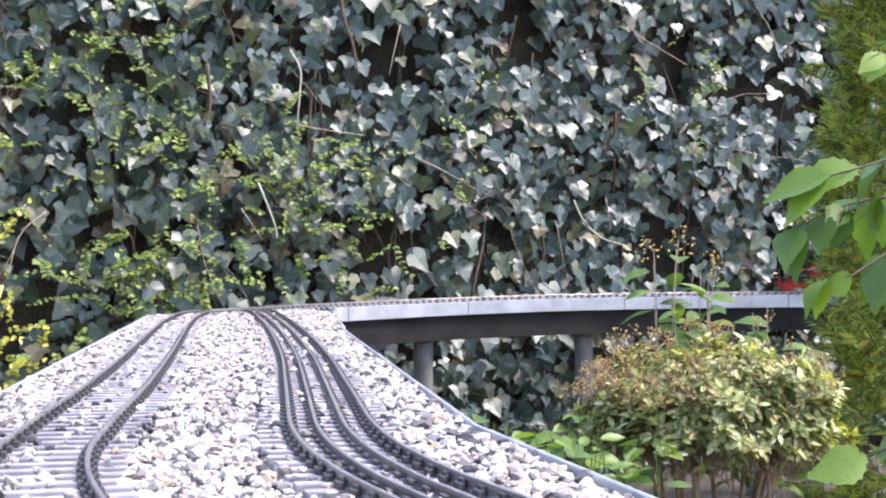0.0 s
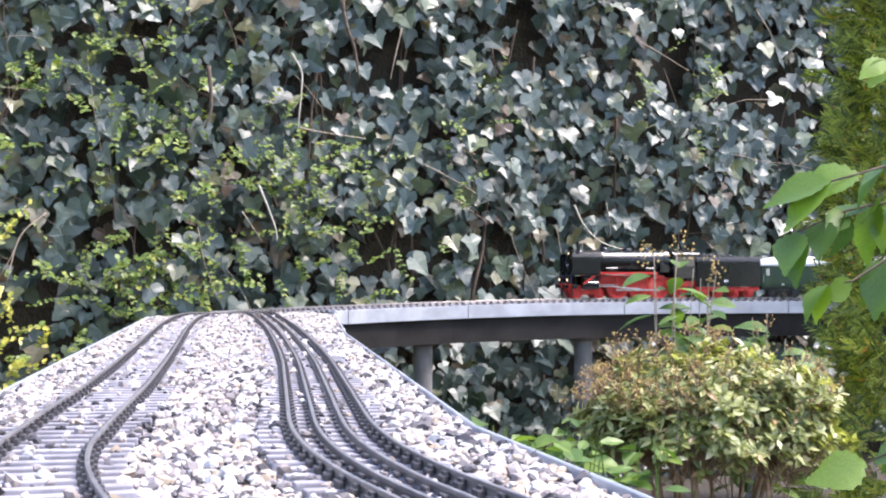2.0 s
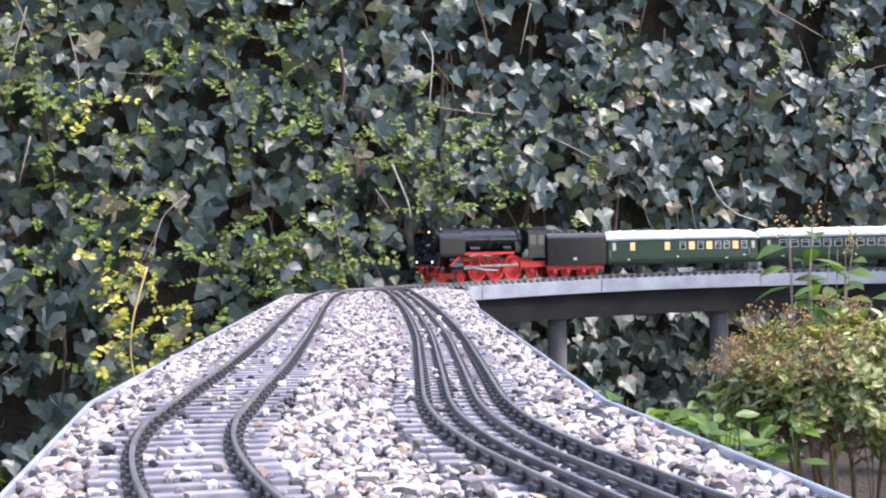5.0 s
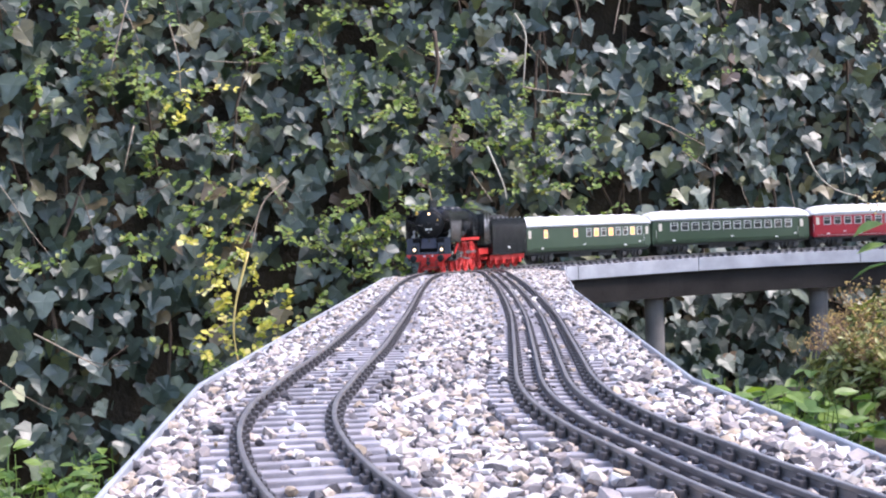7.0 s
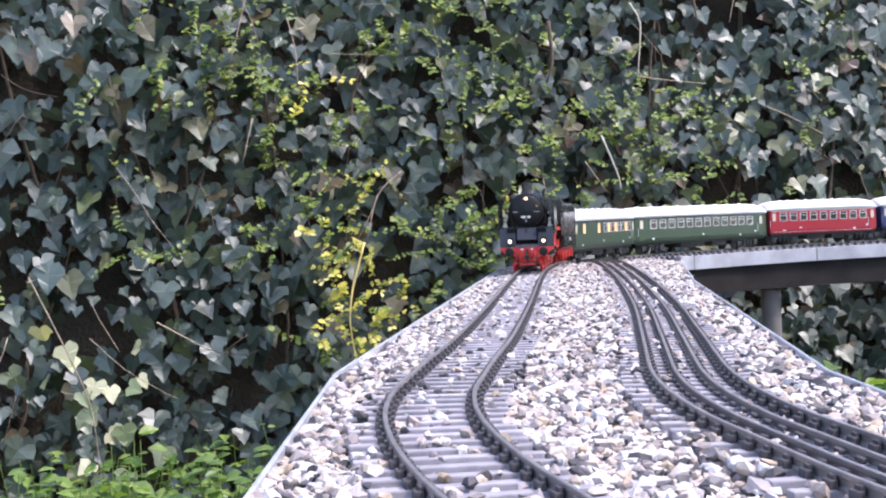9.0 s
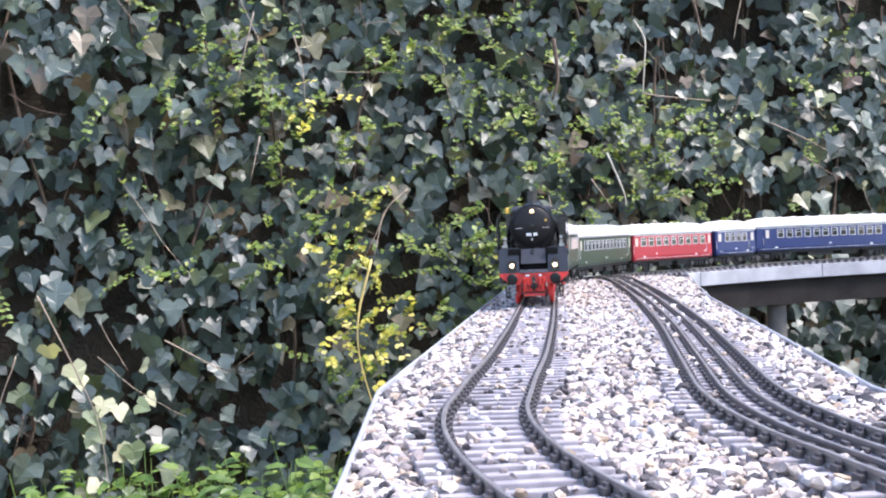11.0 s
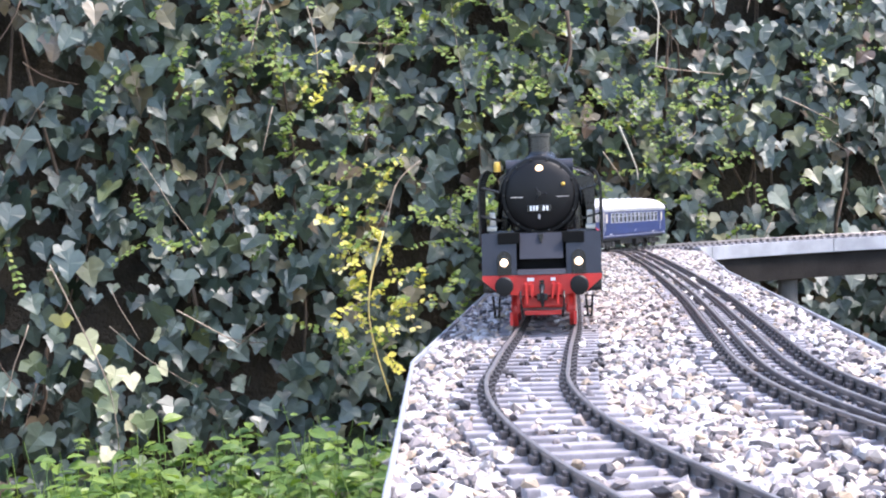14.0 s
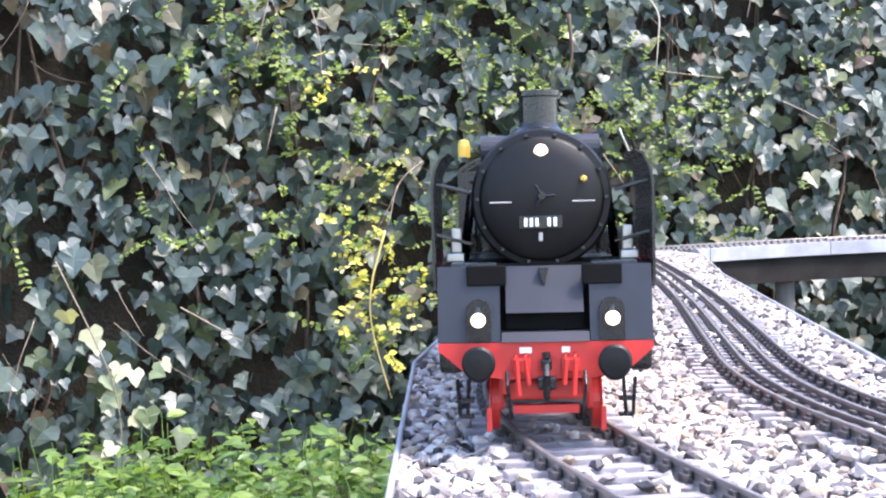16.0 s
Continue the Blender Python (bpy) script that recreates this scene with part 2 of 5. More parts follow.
def box(bm, cx, cy, cz, sx, sy, sz, bevel=0.0, m=None):
    r = bmesh.ops.create_cube(bm, size=1.0)
    v = r["verts"]
    bmesh.ops.scale(bm, vec=(sx, sy, sz), verts=v)
    if bevel:
        e = list({q for w in v for q in w.link_edges})
        g = bmesh.ops.bevel(bm, geom=e, offset=bevel, segments=2, affect="EDGES", profile=0.6)
        v = list({w for f in g["faces"] for w in f.verts} | {w for w in v if w.is_valid})
    bmesh.ops.translate(bm, vec=(cx, cy, cz), verts=v)
    if m is not None:
        bmesh.ops.transform(bm, matrix=m, verts=v)
    return v


def cyl(bm, p, q, r1, r2=None, seg=16, caps=True):
    """A cone or cylinder from p to q."""
    p, q = Vector(p), Vector(q)
    d = q - p
    m = Matrix.Translation((p + q) / 2) @ d.to_track_quat("Z", "Y").to_matrix().to_4x4()
    return bmesh.ops.create_cone(bm, cap_ends=caps, segments=seg, radius1=r1, radius2=r1 if r2 is None else r2, depth=d.length, matrix=m)["verts"]


def lathe(bm, profile, m=None, seg=24):
    """Turns (radius, height) pairs about z."""
    rings = []
    for r, z in profile:
        rings.append([bm.verts.new((r * math.cos(2 * math.pi * k / seg), r * math.sin(2 * math.pi * k / seg), z)) for k in range(seg)])
    for a, b in zip(rings, rings[1:]):
        for k in range(seg):
            bm.faces.new((a[k], a[(k + 1) % seg], b[(k + 1) % seg], b[k]))
    bm.faces.new(rings[0][::-1])
    bm.faces.new(rings[-1])
    v = [w for r in rings for w in r]
    if m is not None:
        bmesh.ops.transform(bm, matrix=m, verts=v)
    return v


def prism(bm, outline, x0, x1, axis="x"):
    """An outline of (a, b) pushed out from x0 to x1 along an axis."""
    def at(a, b, c):
        return {"x": (c, a, b), "y": (a, c, b), "z": (a, b, c)}[axis]
    lo = [bm.verts.new(at(a, b, x0)) for a, b in outline]
    hi = [bm.verts.new(at(a, b, x1)) for a, b in outline]
    n = len(outline)
    bm.faces.new(lo[::-1])
    bm.faces.new(hi)
    for k in range(n):
        bm.faces.new((lo[k], lo[(k + 1) % n], hi[(k + 1) % n], hi[k]))
    return lo + hi


def tube(bm, pts, r0, r1=None, seg=5):
    """A bent, tapering stick through pts."""
    pts = [Vector(p) for p in pts]
    r1 = r0 if r1 is None else r1
    rings = []
    for k, p in enumerate(pts):
        d = (pts[min(k + 1, len(pts) - 1)] - pts[max(k - 1, 0)]).normalized()
        a = d.orthogonal().normalized()
        b = d.cross(a)
        r = r0 + (r1 - r0) * k / max(len(pts) - 1, 1)
        rings.append([bm.verts.new(p + r * (a * math.cos(2 * math.pi * j / seg) + b * math.sin(2 * math.pi * j / seg))) for j in range(seg)])
    for a, b in zip(rings, rings[1:]):
        for j in range(seg):
            bm.faces.new((a[j], a[(j + 1) % seg], b[(j + 1) % seg], b[j]))
    bm.faces.new(rings[0][::-1])
    bm.faces.new(rings[-1])


def scattered(name, shapes, mats, material, parent=None, smooth=False):
    """One mesh of many pieces: shapes are (verts, faces), mats an array of 4x4 poses, shape k % len(shapes) for piece k."""
    V, F, base = [], [], 0
    for j, (sv, sf) in enumerate(shapes):
        ms = mats[j::len(shapes)]
        if not len(ms):
            continue
        sv = np.asarray(sv, float)
        w = np.einsum("nij,vj->nvi", ms[:, :3, :3], sv) + ms[:, None, :3, 3]
        V.append(w.reshape(-1, 3))
        offs = base + np.arange(len(ms)) * len(sv)
        for o in offs.tolist():
            F.extend([tuple(i + o for i in f) for f in sf])
        base += len(ms) * len(sv)
    me = bpy.data.meshes.new(name)
    me.from_pydata(np.concatenate(V).tolist(), [], F)
    me.materials.append(material)
    if smooth:
        me.polygons.foreach_set("use_smooth", [True] * len(me.polygons))
    ob = new(name, me)
    ob.parent = parent
    return ob


def empty(name, m=None):
    ob = new(name)
    ob.empty_display_size = 0.05
    if m is not None:
        ob.matrix_world = m
    return ob


class Way:
    """A smooth line through points, by its length."""

    def __init__(self, pts, step=0.01):
        p = np.array(pts, float)
        q = np.vstack([2 * p[0] - p[1], p, 2 * p[-1] - p[-2]])
        out = []
        for k in range(1, len(q) - 2):
            for u in np.linspace(0, 1, 40, endpoint=False):
                a, b, c, d = q[k - 1], q[k], q[k + 1], q[k + 2]
                out.append(0.5 * (2 * b + (c - a) * u + (2 * a - 5 * b + 4 * c - d) * u**2 + (3 * b - a - 3 * c + d) * u**3))
        out.append(p[-1])
        out = np.array(out)
        for _ in range(60):
            out[1:-1] = 0.25 * out[:-2] + 0.5 * out[1:-1] + 0.25 * out[2:]
        s = np.r_[0, np.cumsum(np.linalg.norm(np.diff(out, axis=0), axis=1))]
        self.length = s[-1]
        self.s = np.arange(0, self.length, step)
        self.p = np.stack([np.interp(self.s, s, out[:, 0]), np.interp(self.s, s, out[:, 1])], 1)

    def at(self, s):
        k = (np.interp(s, self.s, self.p[:, 0]), np.interp(s, self.s, self.p[:, 1]))
        if s > self.s[-1]:
            d = self.p[-1] - self.p[-2]
            k = self.p[-1] + d / np.linalg.norm(d) * (s - self.s[-1])
        return np.array(k)

    def side(self, s):
        d = self.at(s + 0.005) - self.at(max(s - 0.005, 0))
        d = d / np.linalg.norm(d)
        return d, np.array((-d[1], d[0]))

    def off(self, s, w):
        return self.at(s) + self.side(s)[1] * w

# ---------------------------------------------------------------- plan
RZ = 0.011  # rail top over the gravel
GROUND = -0.62
TRAIN_WAY = Way([(x, y) for x, y in [
    (0.30, -1.5), (0.27, -0.8), (0.235, -0.2), (0.19, 0.12), (0.15, 0.28), (0.10, 0.43), (0.0725, 0.55), (0.061, 0.61), (0.050, 0.69), (0.0435, 0.78), (0.0445, 0.87),
    (0.052, 0.95), (0.063, 1.06), (0.079, 1.20), (0.094, 1.35), (0.130, 1.75), (0.184, 2.4), (0.222, 2.8), (0.262, 3.1), (0.32, 3.35), (0.395, 3.56), (0.495, 3.74), (0.63, 3.885),
    (0.80, 4.01), (1.00, 4.11), (1.2, 4.17), (1.4, 4.21), (1.6, 4.235), (1.85, 4.24), (2.15, 4.195), (2.5, 4.07), (3.1, 3.72), (4.0, 3.15), (5.0, 2.35), (6.2, 1.25)]])
SIDE_WAY = Way([(x, y) for x, y in [
    (0.34, -1.5), (0.34, -0.8), (0.325, -0.2), (0.285, 0.2), (0.25, 0.42), (0.226, 0.56), (0.215, 0.65), (0.206, 0.73), (0.203, 0.83), (0.208, 0.93), (0.220, 1.04),
    (0.247, 1.27), (0.293, 1.68), (0.354, 2.35), (0.40, 2.98), (0.415, 3.25), (0.41, 3.42)]])


def ease(u):
    u = min(max(u, 0.0), 1.0)
    return u * u * (3 - 2 * u)


def dip(x, y):
    """How far the bed has sunk at the bend, where the deck meets the viaduct."""
    return -0.010 * ease((y - 3.1) / 0.5) * (1 - ease((x - 0.45) / 1.1))


def hedge_y(x):
    return 4.18 + (0.30 if x > 0 else 0.50) * x


# ---------------------------------------------------------------- ground, wall
def make_ground():
    g = bmesh.new()
    n = 60
    span = [-60, -20, -8] + list(np.linspace(-4, 7, n)) + [12, 25, 60]
    grid = [[g.verts.new((x, y, GROUND + (0.03 * noise.noise(Vector((x * 2, y * 2, 0))) if abs(x) < 8 and abs(y) < 8 else 0))) for x in span] for y in span]
    for r, q in zip(grid, grid[1:]):
        for k in range(len(span) - 1):
            g.faces.new((r[k], r[k + 1], q[k + 1], q[k]))
    ob = part("ground", g, M_SOIL, None, smooth=True)
    tagged(ob, "dark bare garden soil under the raised railway", "ground", kind="structure")
    # backing wall, its colour holding the shade of the gaps in the ivy
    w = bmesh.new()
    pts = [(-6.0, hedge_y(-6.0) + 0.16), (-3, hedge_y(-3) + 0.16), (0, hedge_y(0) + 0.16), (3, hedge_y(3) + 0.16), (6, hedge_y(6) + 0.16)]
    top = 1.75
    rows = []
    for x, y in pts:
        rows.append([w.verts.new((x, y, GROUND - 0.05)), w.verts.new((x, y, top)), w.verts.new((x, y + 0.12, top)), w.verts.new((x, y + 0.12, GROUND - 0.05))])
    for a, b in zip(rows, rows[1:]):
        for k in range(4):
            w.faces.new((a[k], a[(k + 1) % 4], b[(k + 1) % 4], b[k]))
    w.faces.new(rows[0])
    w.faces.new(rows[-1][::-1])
    tagged(part("wall_garden", w, M_WALL, None), "garden wall hidden behind the ivy, coloured as dark as its shaded gaps", "wall", kind="structure")


# ---------------------------------------------------------------- raised bed
DECK = [(-0.030, -1.5), (-0.027, 1.052), (0.171, 3.12), (0.26, 3.48), (0.36, 3.80), (0.54, 4.00), (0.645, 3.66), (0.55, 3.05), (0.440, 2.275), (0.302, 0.960), (0.305, 0.3), (0.42, -1.5)]


def inside(x, y, poly=DECK):
    odd = False
    for (x0, y0), (x1, y1) in zip(poly, poly[1:] + poly[:1]):
        if (y0 > y) != (y1 > y) and x < (x1 - x0) * (y - y0) / (y1 - y0) + x0:
            odd = not odd
    return odd


def make_deck():
    deck = empty("railway_deck")
    tagged(deck, "raised concrete railway bed filled with pale gravel", "railway bed", kind="structure")
    b = bmesh.new()
    prism(b, DECK[::-1], -0.075, -0.006, "z")
    bmesh.ops.triangulate(b, faces=b.faces[:])
    for v in b.verts:
        v.co.z += dip(v.co.x, v.co.y)
    part("bed", b, M_BED, deck, "grey gravel bed slab")
    runs = [(0, 1), (1, 2), (2, 3), (3, 4), (4, 5), (6, 7), (7, 8), (8, 9), (9, 10), (10, 11)]
    for a, c in runs:
        p, q = Vector((*DECK[a], 0)), Vector((*DECK[c], 0))
        d = (q - p).normalized()
        nrm = Vector((-d.y, d.x, 0)) * 0.0026
        e = bmesh.new()
        v = [p - nrm * 0.0, q - nrm * 0.0, q + nrm, p + nrm]
        prism(e, [(w.x, w.y) for w in v], -0.078, 0.0042, "z")
        bmesh.ops.bevel(e, geom=e.edges[:], offset=0.0007, segments=1, affect="EDGES")
        for w in e.verts:
            w.co.z += dip(w.co.x, w.co.y)
        part("edge_board", e, M_EDGE, deck, "thin pale grey metal edging")
    for y in (0.9, 2.0, 3.0):
        x = (0.15 if y < 1.5 else 0.25 if y < 2.5 else 0.4)
        c = bmesh.new()
        cyl(c, (x, y, GROUND - 0.02), (x, y, -0.073), 0.035, seg=20)
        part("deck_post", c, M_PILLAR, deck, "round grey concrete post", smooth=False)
    return deck


def stone_shapes(n, sub=1):
    rnd = random.Random(5)
    out = []
    for _ in range(n):
        b = bmesh.new()
        bmesh.ops.create_icosphere(b, subdivisions=sub, radius=1.0)
        f = Vector((rnd.uniform(0.75, 1.25), rnd.uniform(0.6, 1.0), rnd.uniform(0.5, 0.8)))
        o = Vector((rnd.uniform(0, 50), rnd.uniform(0, 50), 0))
        for v in b.verts:
            k = 1 + 0.60 * noise.noise(v.co * 1.2 + o) + 0.40 * noise.noise(v.co * 2.9 + o)
            v.co = Vector((v.co.x * f.x, v.co.y * f.y, v.co.z * f.z)) * k
        b.verts.ensure_lookup_table()
        out.append(([tuple(v.co) for v in b.verts], [tuple(w.index for w in q.verts) for q in b.faces]))
        b.free()
    return out


def make_gravel(deck):
    rnd = random.Random(11)
    near, rest = [], []
    tp = TRAIN_WAY.p[(TRAIN_WAY.p[:, 1] > -0.2) & (TRAIN_WAY.p[:, 0] < 0.75)]
    sp = SIDE_WAY.p[SIDE_WAY.p[:, 1] > -0.2]
    y = 0.1
    for _ in range(130000):
        # denser close to the camera's end of the bed
        y = 0.12 + (3.75 - 0.12) * rnd.random() ** 1.25
        x = rnd.uniform(-0.03, 0.60)
        if not inside(x, y):
            continue
        dt, ds = np.hypot(tp[:, 0] - x, tp[:, 1] - y).min(), np.hypot(sp[:, 0] - x, sp[:, 1] - y).min()
        d = min(dt, ds)
        if abs(d - 0.0245) < 0.0065:
            continue
        if ds < 0.016 and abs(ds - 0.0085) < 0.0035:
            continue
        r = rnd.choice((0.0018, 0.0023, 0.0028, 0.0033, 0.0038, 0.0044, 0.0056)) * rnd.uniform(0.85, 1.15)
        z = -0.002 + rnd.uniform(-0.002, 0.003)
        if d < 0.046:
            # between and beside the sleepers only some stones lie, and small ones
            if rnd.random() > (0.42 if d > 0.031 else 0.30):
                continue
            r *= 0.72
            z = -0.001 + rnd.uniform(-0.001, 0.0015)
            if rnd.random() < 0.22:
                z, r = 0.0045, r * 1.25
        m = Matrix.Translation((x, y, z + dip(x, y))) @ Euler((rnd.uniform(-0.5, 0.5), rnd.uniform(-0.5, 0.5), rnd.uniform(0, 6.3))).to_matrix().to_4x4() @ Matrix.Diagonal((r, r, r, 1))
        rest.append(m)
        if len(rest) > 42000:
            break
    fine = [m for m in rest if m.translation.y < 0.62]
    single = [m for m in fine if 0.08 < m.translation.x < 0.17 and m.translation.y > 0.42][:280]
    ids = {id(m) for m in single}
    shapes2, shapes1 = stone_shapes(24, 1), stone_shapes(14, 1)
    tagged(scattered("gravel", shapes2, np.array([m for m in fine if id(m) not in ids]), M_GRAVEL, deck), kind="stuff")
    tagged(scattered("gravel", shapes1, np.array([m for m in rest if m.translation.y >= 0.62]), M_GRAVEL, deck), kind="stuff")
    me = [mesh("stone", v, f, M_GRAVEL1) for v, f in shapes2]
    for k, m in enumerate(single):
        held("stone", me[k % len(me)], deck, m)


# ---------------------------------------------------------------- tracks
def rail(bm, way, off, s0, s1, top=RZ, h=0.0072):
    """A rolled rail: foot, web and head, along a way."""
    prof = [(-0.0017, -h), (0.0017, -h), (0.0017, -h + 0.001), (0.0006, -h + 0.0018), (0.0006, -0.0026), (0.0013, -0.002), (0.0013, -0.0004), (0.0010, 0), (-0.0010, 0), (-0.0013, -0.0004), (-0.0013, -0.002), (-0.0006, -0.0026), (-0.0006, -h + 0.0018), (-0.0017, -h + 0.001)]
    last = None
    n = max(int((s1 - s0) / 0.02), 2)
    for k in range(n + 1):
        s = s0 + (s1 - s0) * k / n
        p, (_, w) = way.at(s), way.side(s)
        ring = [bm.verts.new((*(p + w * (off + a)), top + b + dip(*p))) for a, b in prof]
        if last:
            for j in range(len(prof)):
                bm.faces.new((last[j], last[(j + 1) % len(prof)], ring[(j + 1) % len(prof)], ring[j]))
        else:
            bm.faces.new(ring[::-1])
        last = ring
    bm.faces.new(last)


def sleeper_mesh(guard):
    """A plastic sleeper with grain and a chair on both sides of each rail."""
    b = bmesh.new()
    box(b, 0, 0, 0.0012, 0.0085, 0.088, 0.006, bevel=0.0008)
    wood = set(b.faces)
    for y in (-0.0245, 0.0245) + ((-0.0085, 0.0085) if guard else ()):
        for k in (-1, 1):
            box(b, 0, y + k * 0.0034, 0.0056, 0.0078, 0.0036 if abs(y) > 0.02 else 0.0024, 0.0042 if abs(y) > 0.02 else 0.0022, bevel=0.0005)
            if abs(y) > 0.02:
                box(b, 0, y + k * 0.0022, 0.0074, 0.0056, 0.0020, 0.0040)
    for f in b.faces:
        f.material_index = 0 if f in wood else 1
    me = bpy.data.meshes.new("sleeper")
    b.to_mesh(me)
    b.free()
    me.materials.append(M_SLEEPER)
    me.materials.append(M_CHAIR)
    return me


def make_track(way, s0, s1, label, guard=False, pitch=0.0235):
    t = tagged(empty("railway_track"), label, "railway track")
    for off in (-0.0245, 0.0245) + ((-0.0085, 0.0085) if guard else ()):
        b = bmesh.new()
        rail(b, way, off, s0, s1, top=RZ if abs(off) > 0.02 else RZ - 0.0018)
        part("rail" if abs(off) > 0.02 else "guard_rail", b, M_RAIL, t, "brown weathered metal rail")
    me = sleeper_mesh(guard)
    n = int((s1 - s0) / pitch)
    rnd = random.Random(3)
    for k in range(min(n, 295)):
        s = s0 + (k + 0.5) * pitch
        p, (d, _) = way.at(s), way.side(s)
        held("sleeper", me, t, pose(p[0], p[1], dip(*p), 0, 0, math.degrees(math.atan2(d[1], d[0])) + rnd.uniform(-0.8, 0.8)))
    return t


# ---------------------------------------------------------------- viaduct
def make_viaduct():
    via = tagged(empty("viaduct"), "curved grey concrete model railway viaduct on round pillars", "viaduct")
    start, end = 5.528, TRAIN_WAY.length - 0.1
    front, back = -0.078, 0.062

    def swept(prof, s0, s1, n):
        """A profile of (across, height) drawn along the way."""
        b, last = bmesh.new(), None
        for u in np.linspace(s0, s1, n + 1):
            p, (_, w) = TRAIN_WAY.at(u), TRAIN_WAY.side(u)
            ring = [b.verts.new((*(p - w * a), z + dip(*p))) for a, z in prof]
            if last:
                for i in range(len(prof)):
                    b.faces.new((last[i], last[(i + 1) % len(prof)], ring[(i + 1) % len(prof)], ring[i]))
            else:
                b.faces.new(ring[::-1])
            last = ring
        b.faces.new(last)
        return b

    # precast beams with a lip on the fascia's top and a drip nose below
    prof = [(back, -0.036), (back, 0.0), (front + 0.012, 0.0), (front + 0.009, 0.005), (front + 0.002, 0.006), (front, 0.004), (front, -0.052), (front + 0.003, -0.055), (front + 0.014, -0.055), (front + 0.016, -0.036)]
    joints = [start, 5.580, 6.035, 6.565]
    while joints[-1] + 0.54 < end:
        joints.append(joints[-1] + 0.54)
    for a, c in zip(joints, joints[1:]):
        part("beam_segment", swept(prof, a + 0.003, c, max(int((c - a) / 0.04), 2)), M_CONC, via, "grey concrete fascia beam with weather stains")
    p, (d, w) = TRAIN_WAY.at(start), TRAIN_WAY.side(start)
    b = bmesh.new()
    box(b, 0, 0, -0.022, 0.05, 0.030, 0.055, 0.002)
    block = part("end_block", b, M_ENDB, via, "pale concrete end block")
    q = p - w * (front + 0.009) - d * 0.026
    block.matrix_basis = pose(q[0], q[1], dip(*q), 0, 0, math.degrees(math.atan2(d[1], d[0])))
    # recessed girder, coloured as dark as the shadow under the overhang
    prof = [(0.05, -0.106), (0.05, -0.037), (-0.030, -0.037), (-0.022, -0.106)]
    part("girder", swept(prof, start - 0.10, end, 130), M_CONCSHADE, via, "recessed girder under the fascia, its shade painted dark")
    at = [5.919, 6.458]
    while at[-1] + 0.56 < end:
        at.append(at[-1] + 0.56)
    for u in at:
        p = TRAIN_WAY.at(u)
        b = bmesh.new()
        r = 0.027
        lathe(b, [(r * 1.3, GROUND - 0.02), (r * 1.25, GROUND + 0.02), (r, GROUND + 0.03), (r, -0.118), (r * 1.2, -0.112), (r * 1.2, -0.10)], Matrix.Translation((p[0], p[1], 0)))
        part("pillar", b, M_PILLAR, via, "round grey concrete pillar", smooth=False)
    return via


# ---------------------------------------------------------------- plants
def ivy_shape(seed):
    """A lobed ivy leaf, one unit from stalk to tip, tip towards -y, face towards +z."""
    rnd = random.Random(seed)
    half = [(0.12, 0.13), (0.36, 0.19), (0.53, 0.03), (0.64, -0.20), (0.44, -0.34), (0.34, -0.55), (0.18, -0.79)]
    j = lambda: rnd.uniform(-0.05, 0.05)
    L = [(-(x + j()), y + j()) for x, y in half]
    R = [(x + j(), y + j()) for x, y in half]
    ring = [(0, 0.0)] + R + [(0.03 * rnd.uniform(-1, 1), -1.0)] + L[::-1]
    fold, droop = rnd.uniform(0.03, 0.16), rnd.uniform(0.05, 0.28)
    lift = lambda x, y: fold * abs(x) - droop * (y * y) + 0.03 * rnd.uniform(-1, 1)
    V = [(x, y, lift(x, y)) for x, y in ring] + [(0, -0.30, -0.03 - droop * 0.09), (0, -0.65, -0.03 - droop * 0.42)]
    n, c1, c2 = len(ring), len(ring), len(ring) + 1
    tip = 8
    F = []
    for k in range(n):
        a, b = k, (k + 1) % n
        mid = c2 if 5 <= a <= 10 and 5 <= b <= 11 else c1
        F.append((a, b, mid))
    F += [(5, c2, c1), (11, c1, c2)]
    return V, [f[::-1] for f in F]


def oval_shape(w=0.42, fold=0.2, droop=0.15, tipx=0.0):
    half = [(0.0, 0.0), (0.6 * w, -0.2), (w, -0.45), (0.75 * w, -0.72)]
    V = [(0, 0, 0)] + [(x, y, fold * x - droop * y * y) for x, y in half[1:]] + [(tipx, -1, -droop)] + [(-x, y, fold * x - droop * y * y) for x, y in half[:0:-1]] + [(0, -0.5, -droop * 0.25)]
    n = len(V) - 1
    return V, [(k, n, (k + 1) % n) for k in range(n)]


IVY = [ivy_shape(k) for k in range(14)]
OVAL = [oval_shape(), oval_shape(0.34, 0.3, 0.25, 0.05), oval_shape(0.46, 0.12, 0.05, -0.04)]
LANCE = [oval_shape(0.2, 0.25, 0.3), oval_shape(0.24, 0.2, 0.15, 0.05)]


def leaf_pose(p, out, r, tilt, turn, size, rnd):
    """A leaf at p whose face looks along out, tipped up by tilt and spun by turn, hanging down."""
    out = Vector(out).normalized()
    up = Vector((0, 0, 1))
    side = up.cross(out)
    side = side.normalized() if side.length > 1e-3 else Vector((1, 0, 0))
    hang = out.cross(side).normalized()
    m = Matrix((side, hang, out)).transposed().to_4x4()
    return Matrix.Translation(p) @ m @ Euler((tilt, rnd.uniform(-r, r), 0)).to_matrix().to_4x4() @ Euler((0, 0, turn)).to_matrix().to_4x4() @ Matrix.Diagonal((size, size, size, 1))


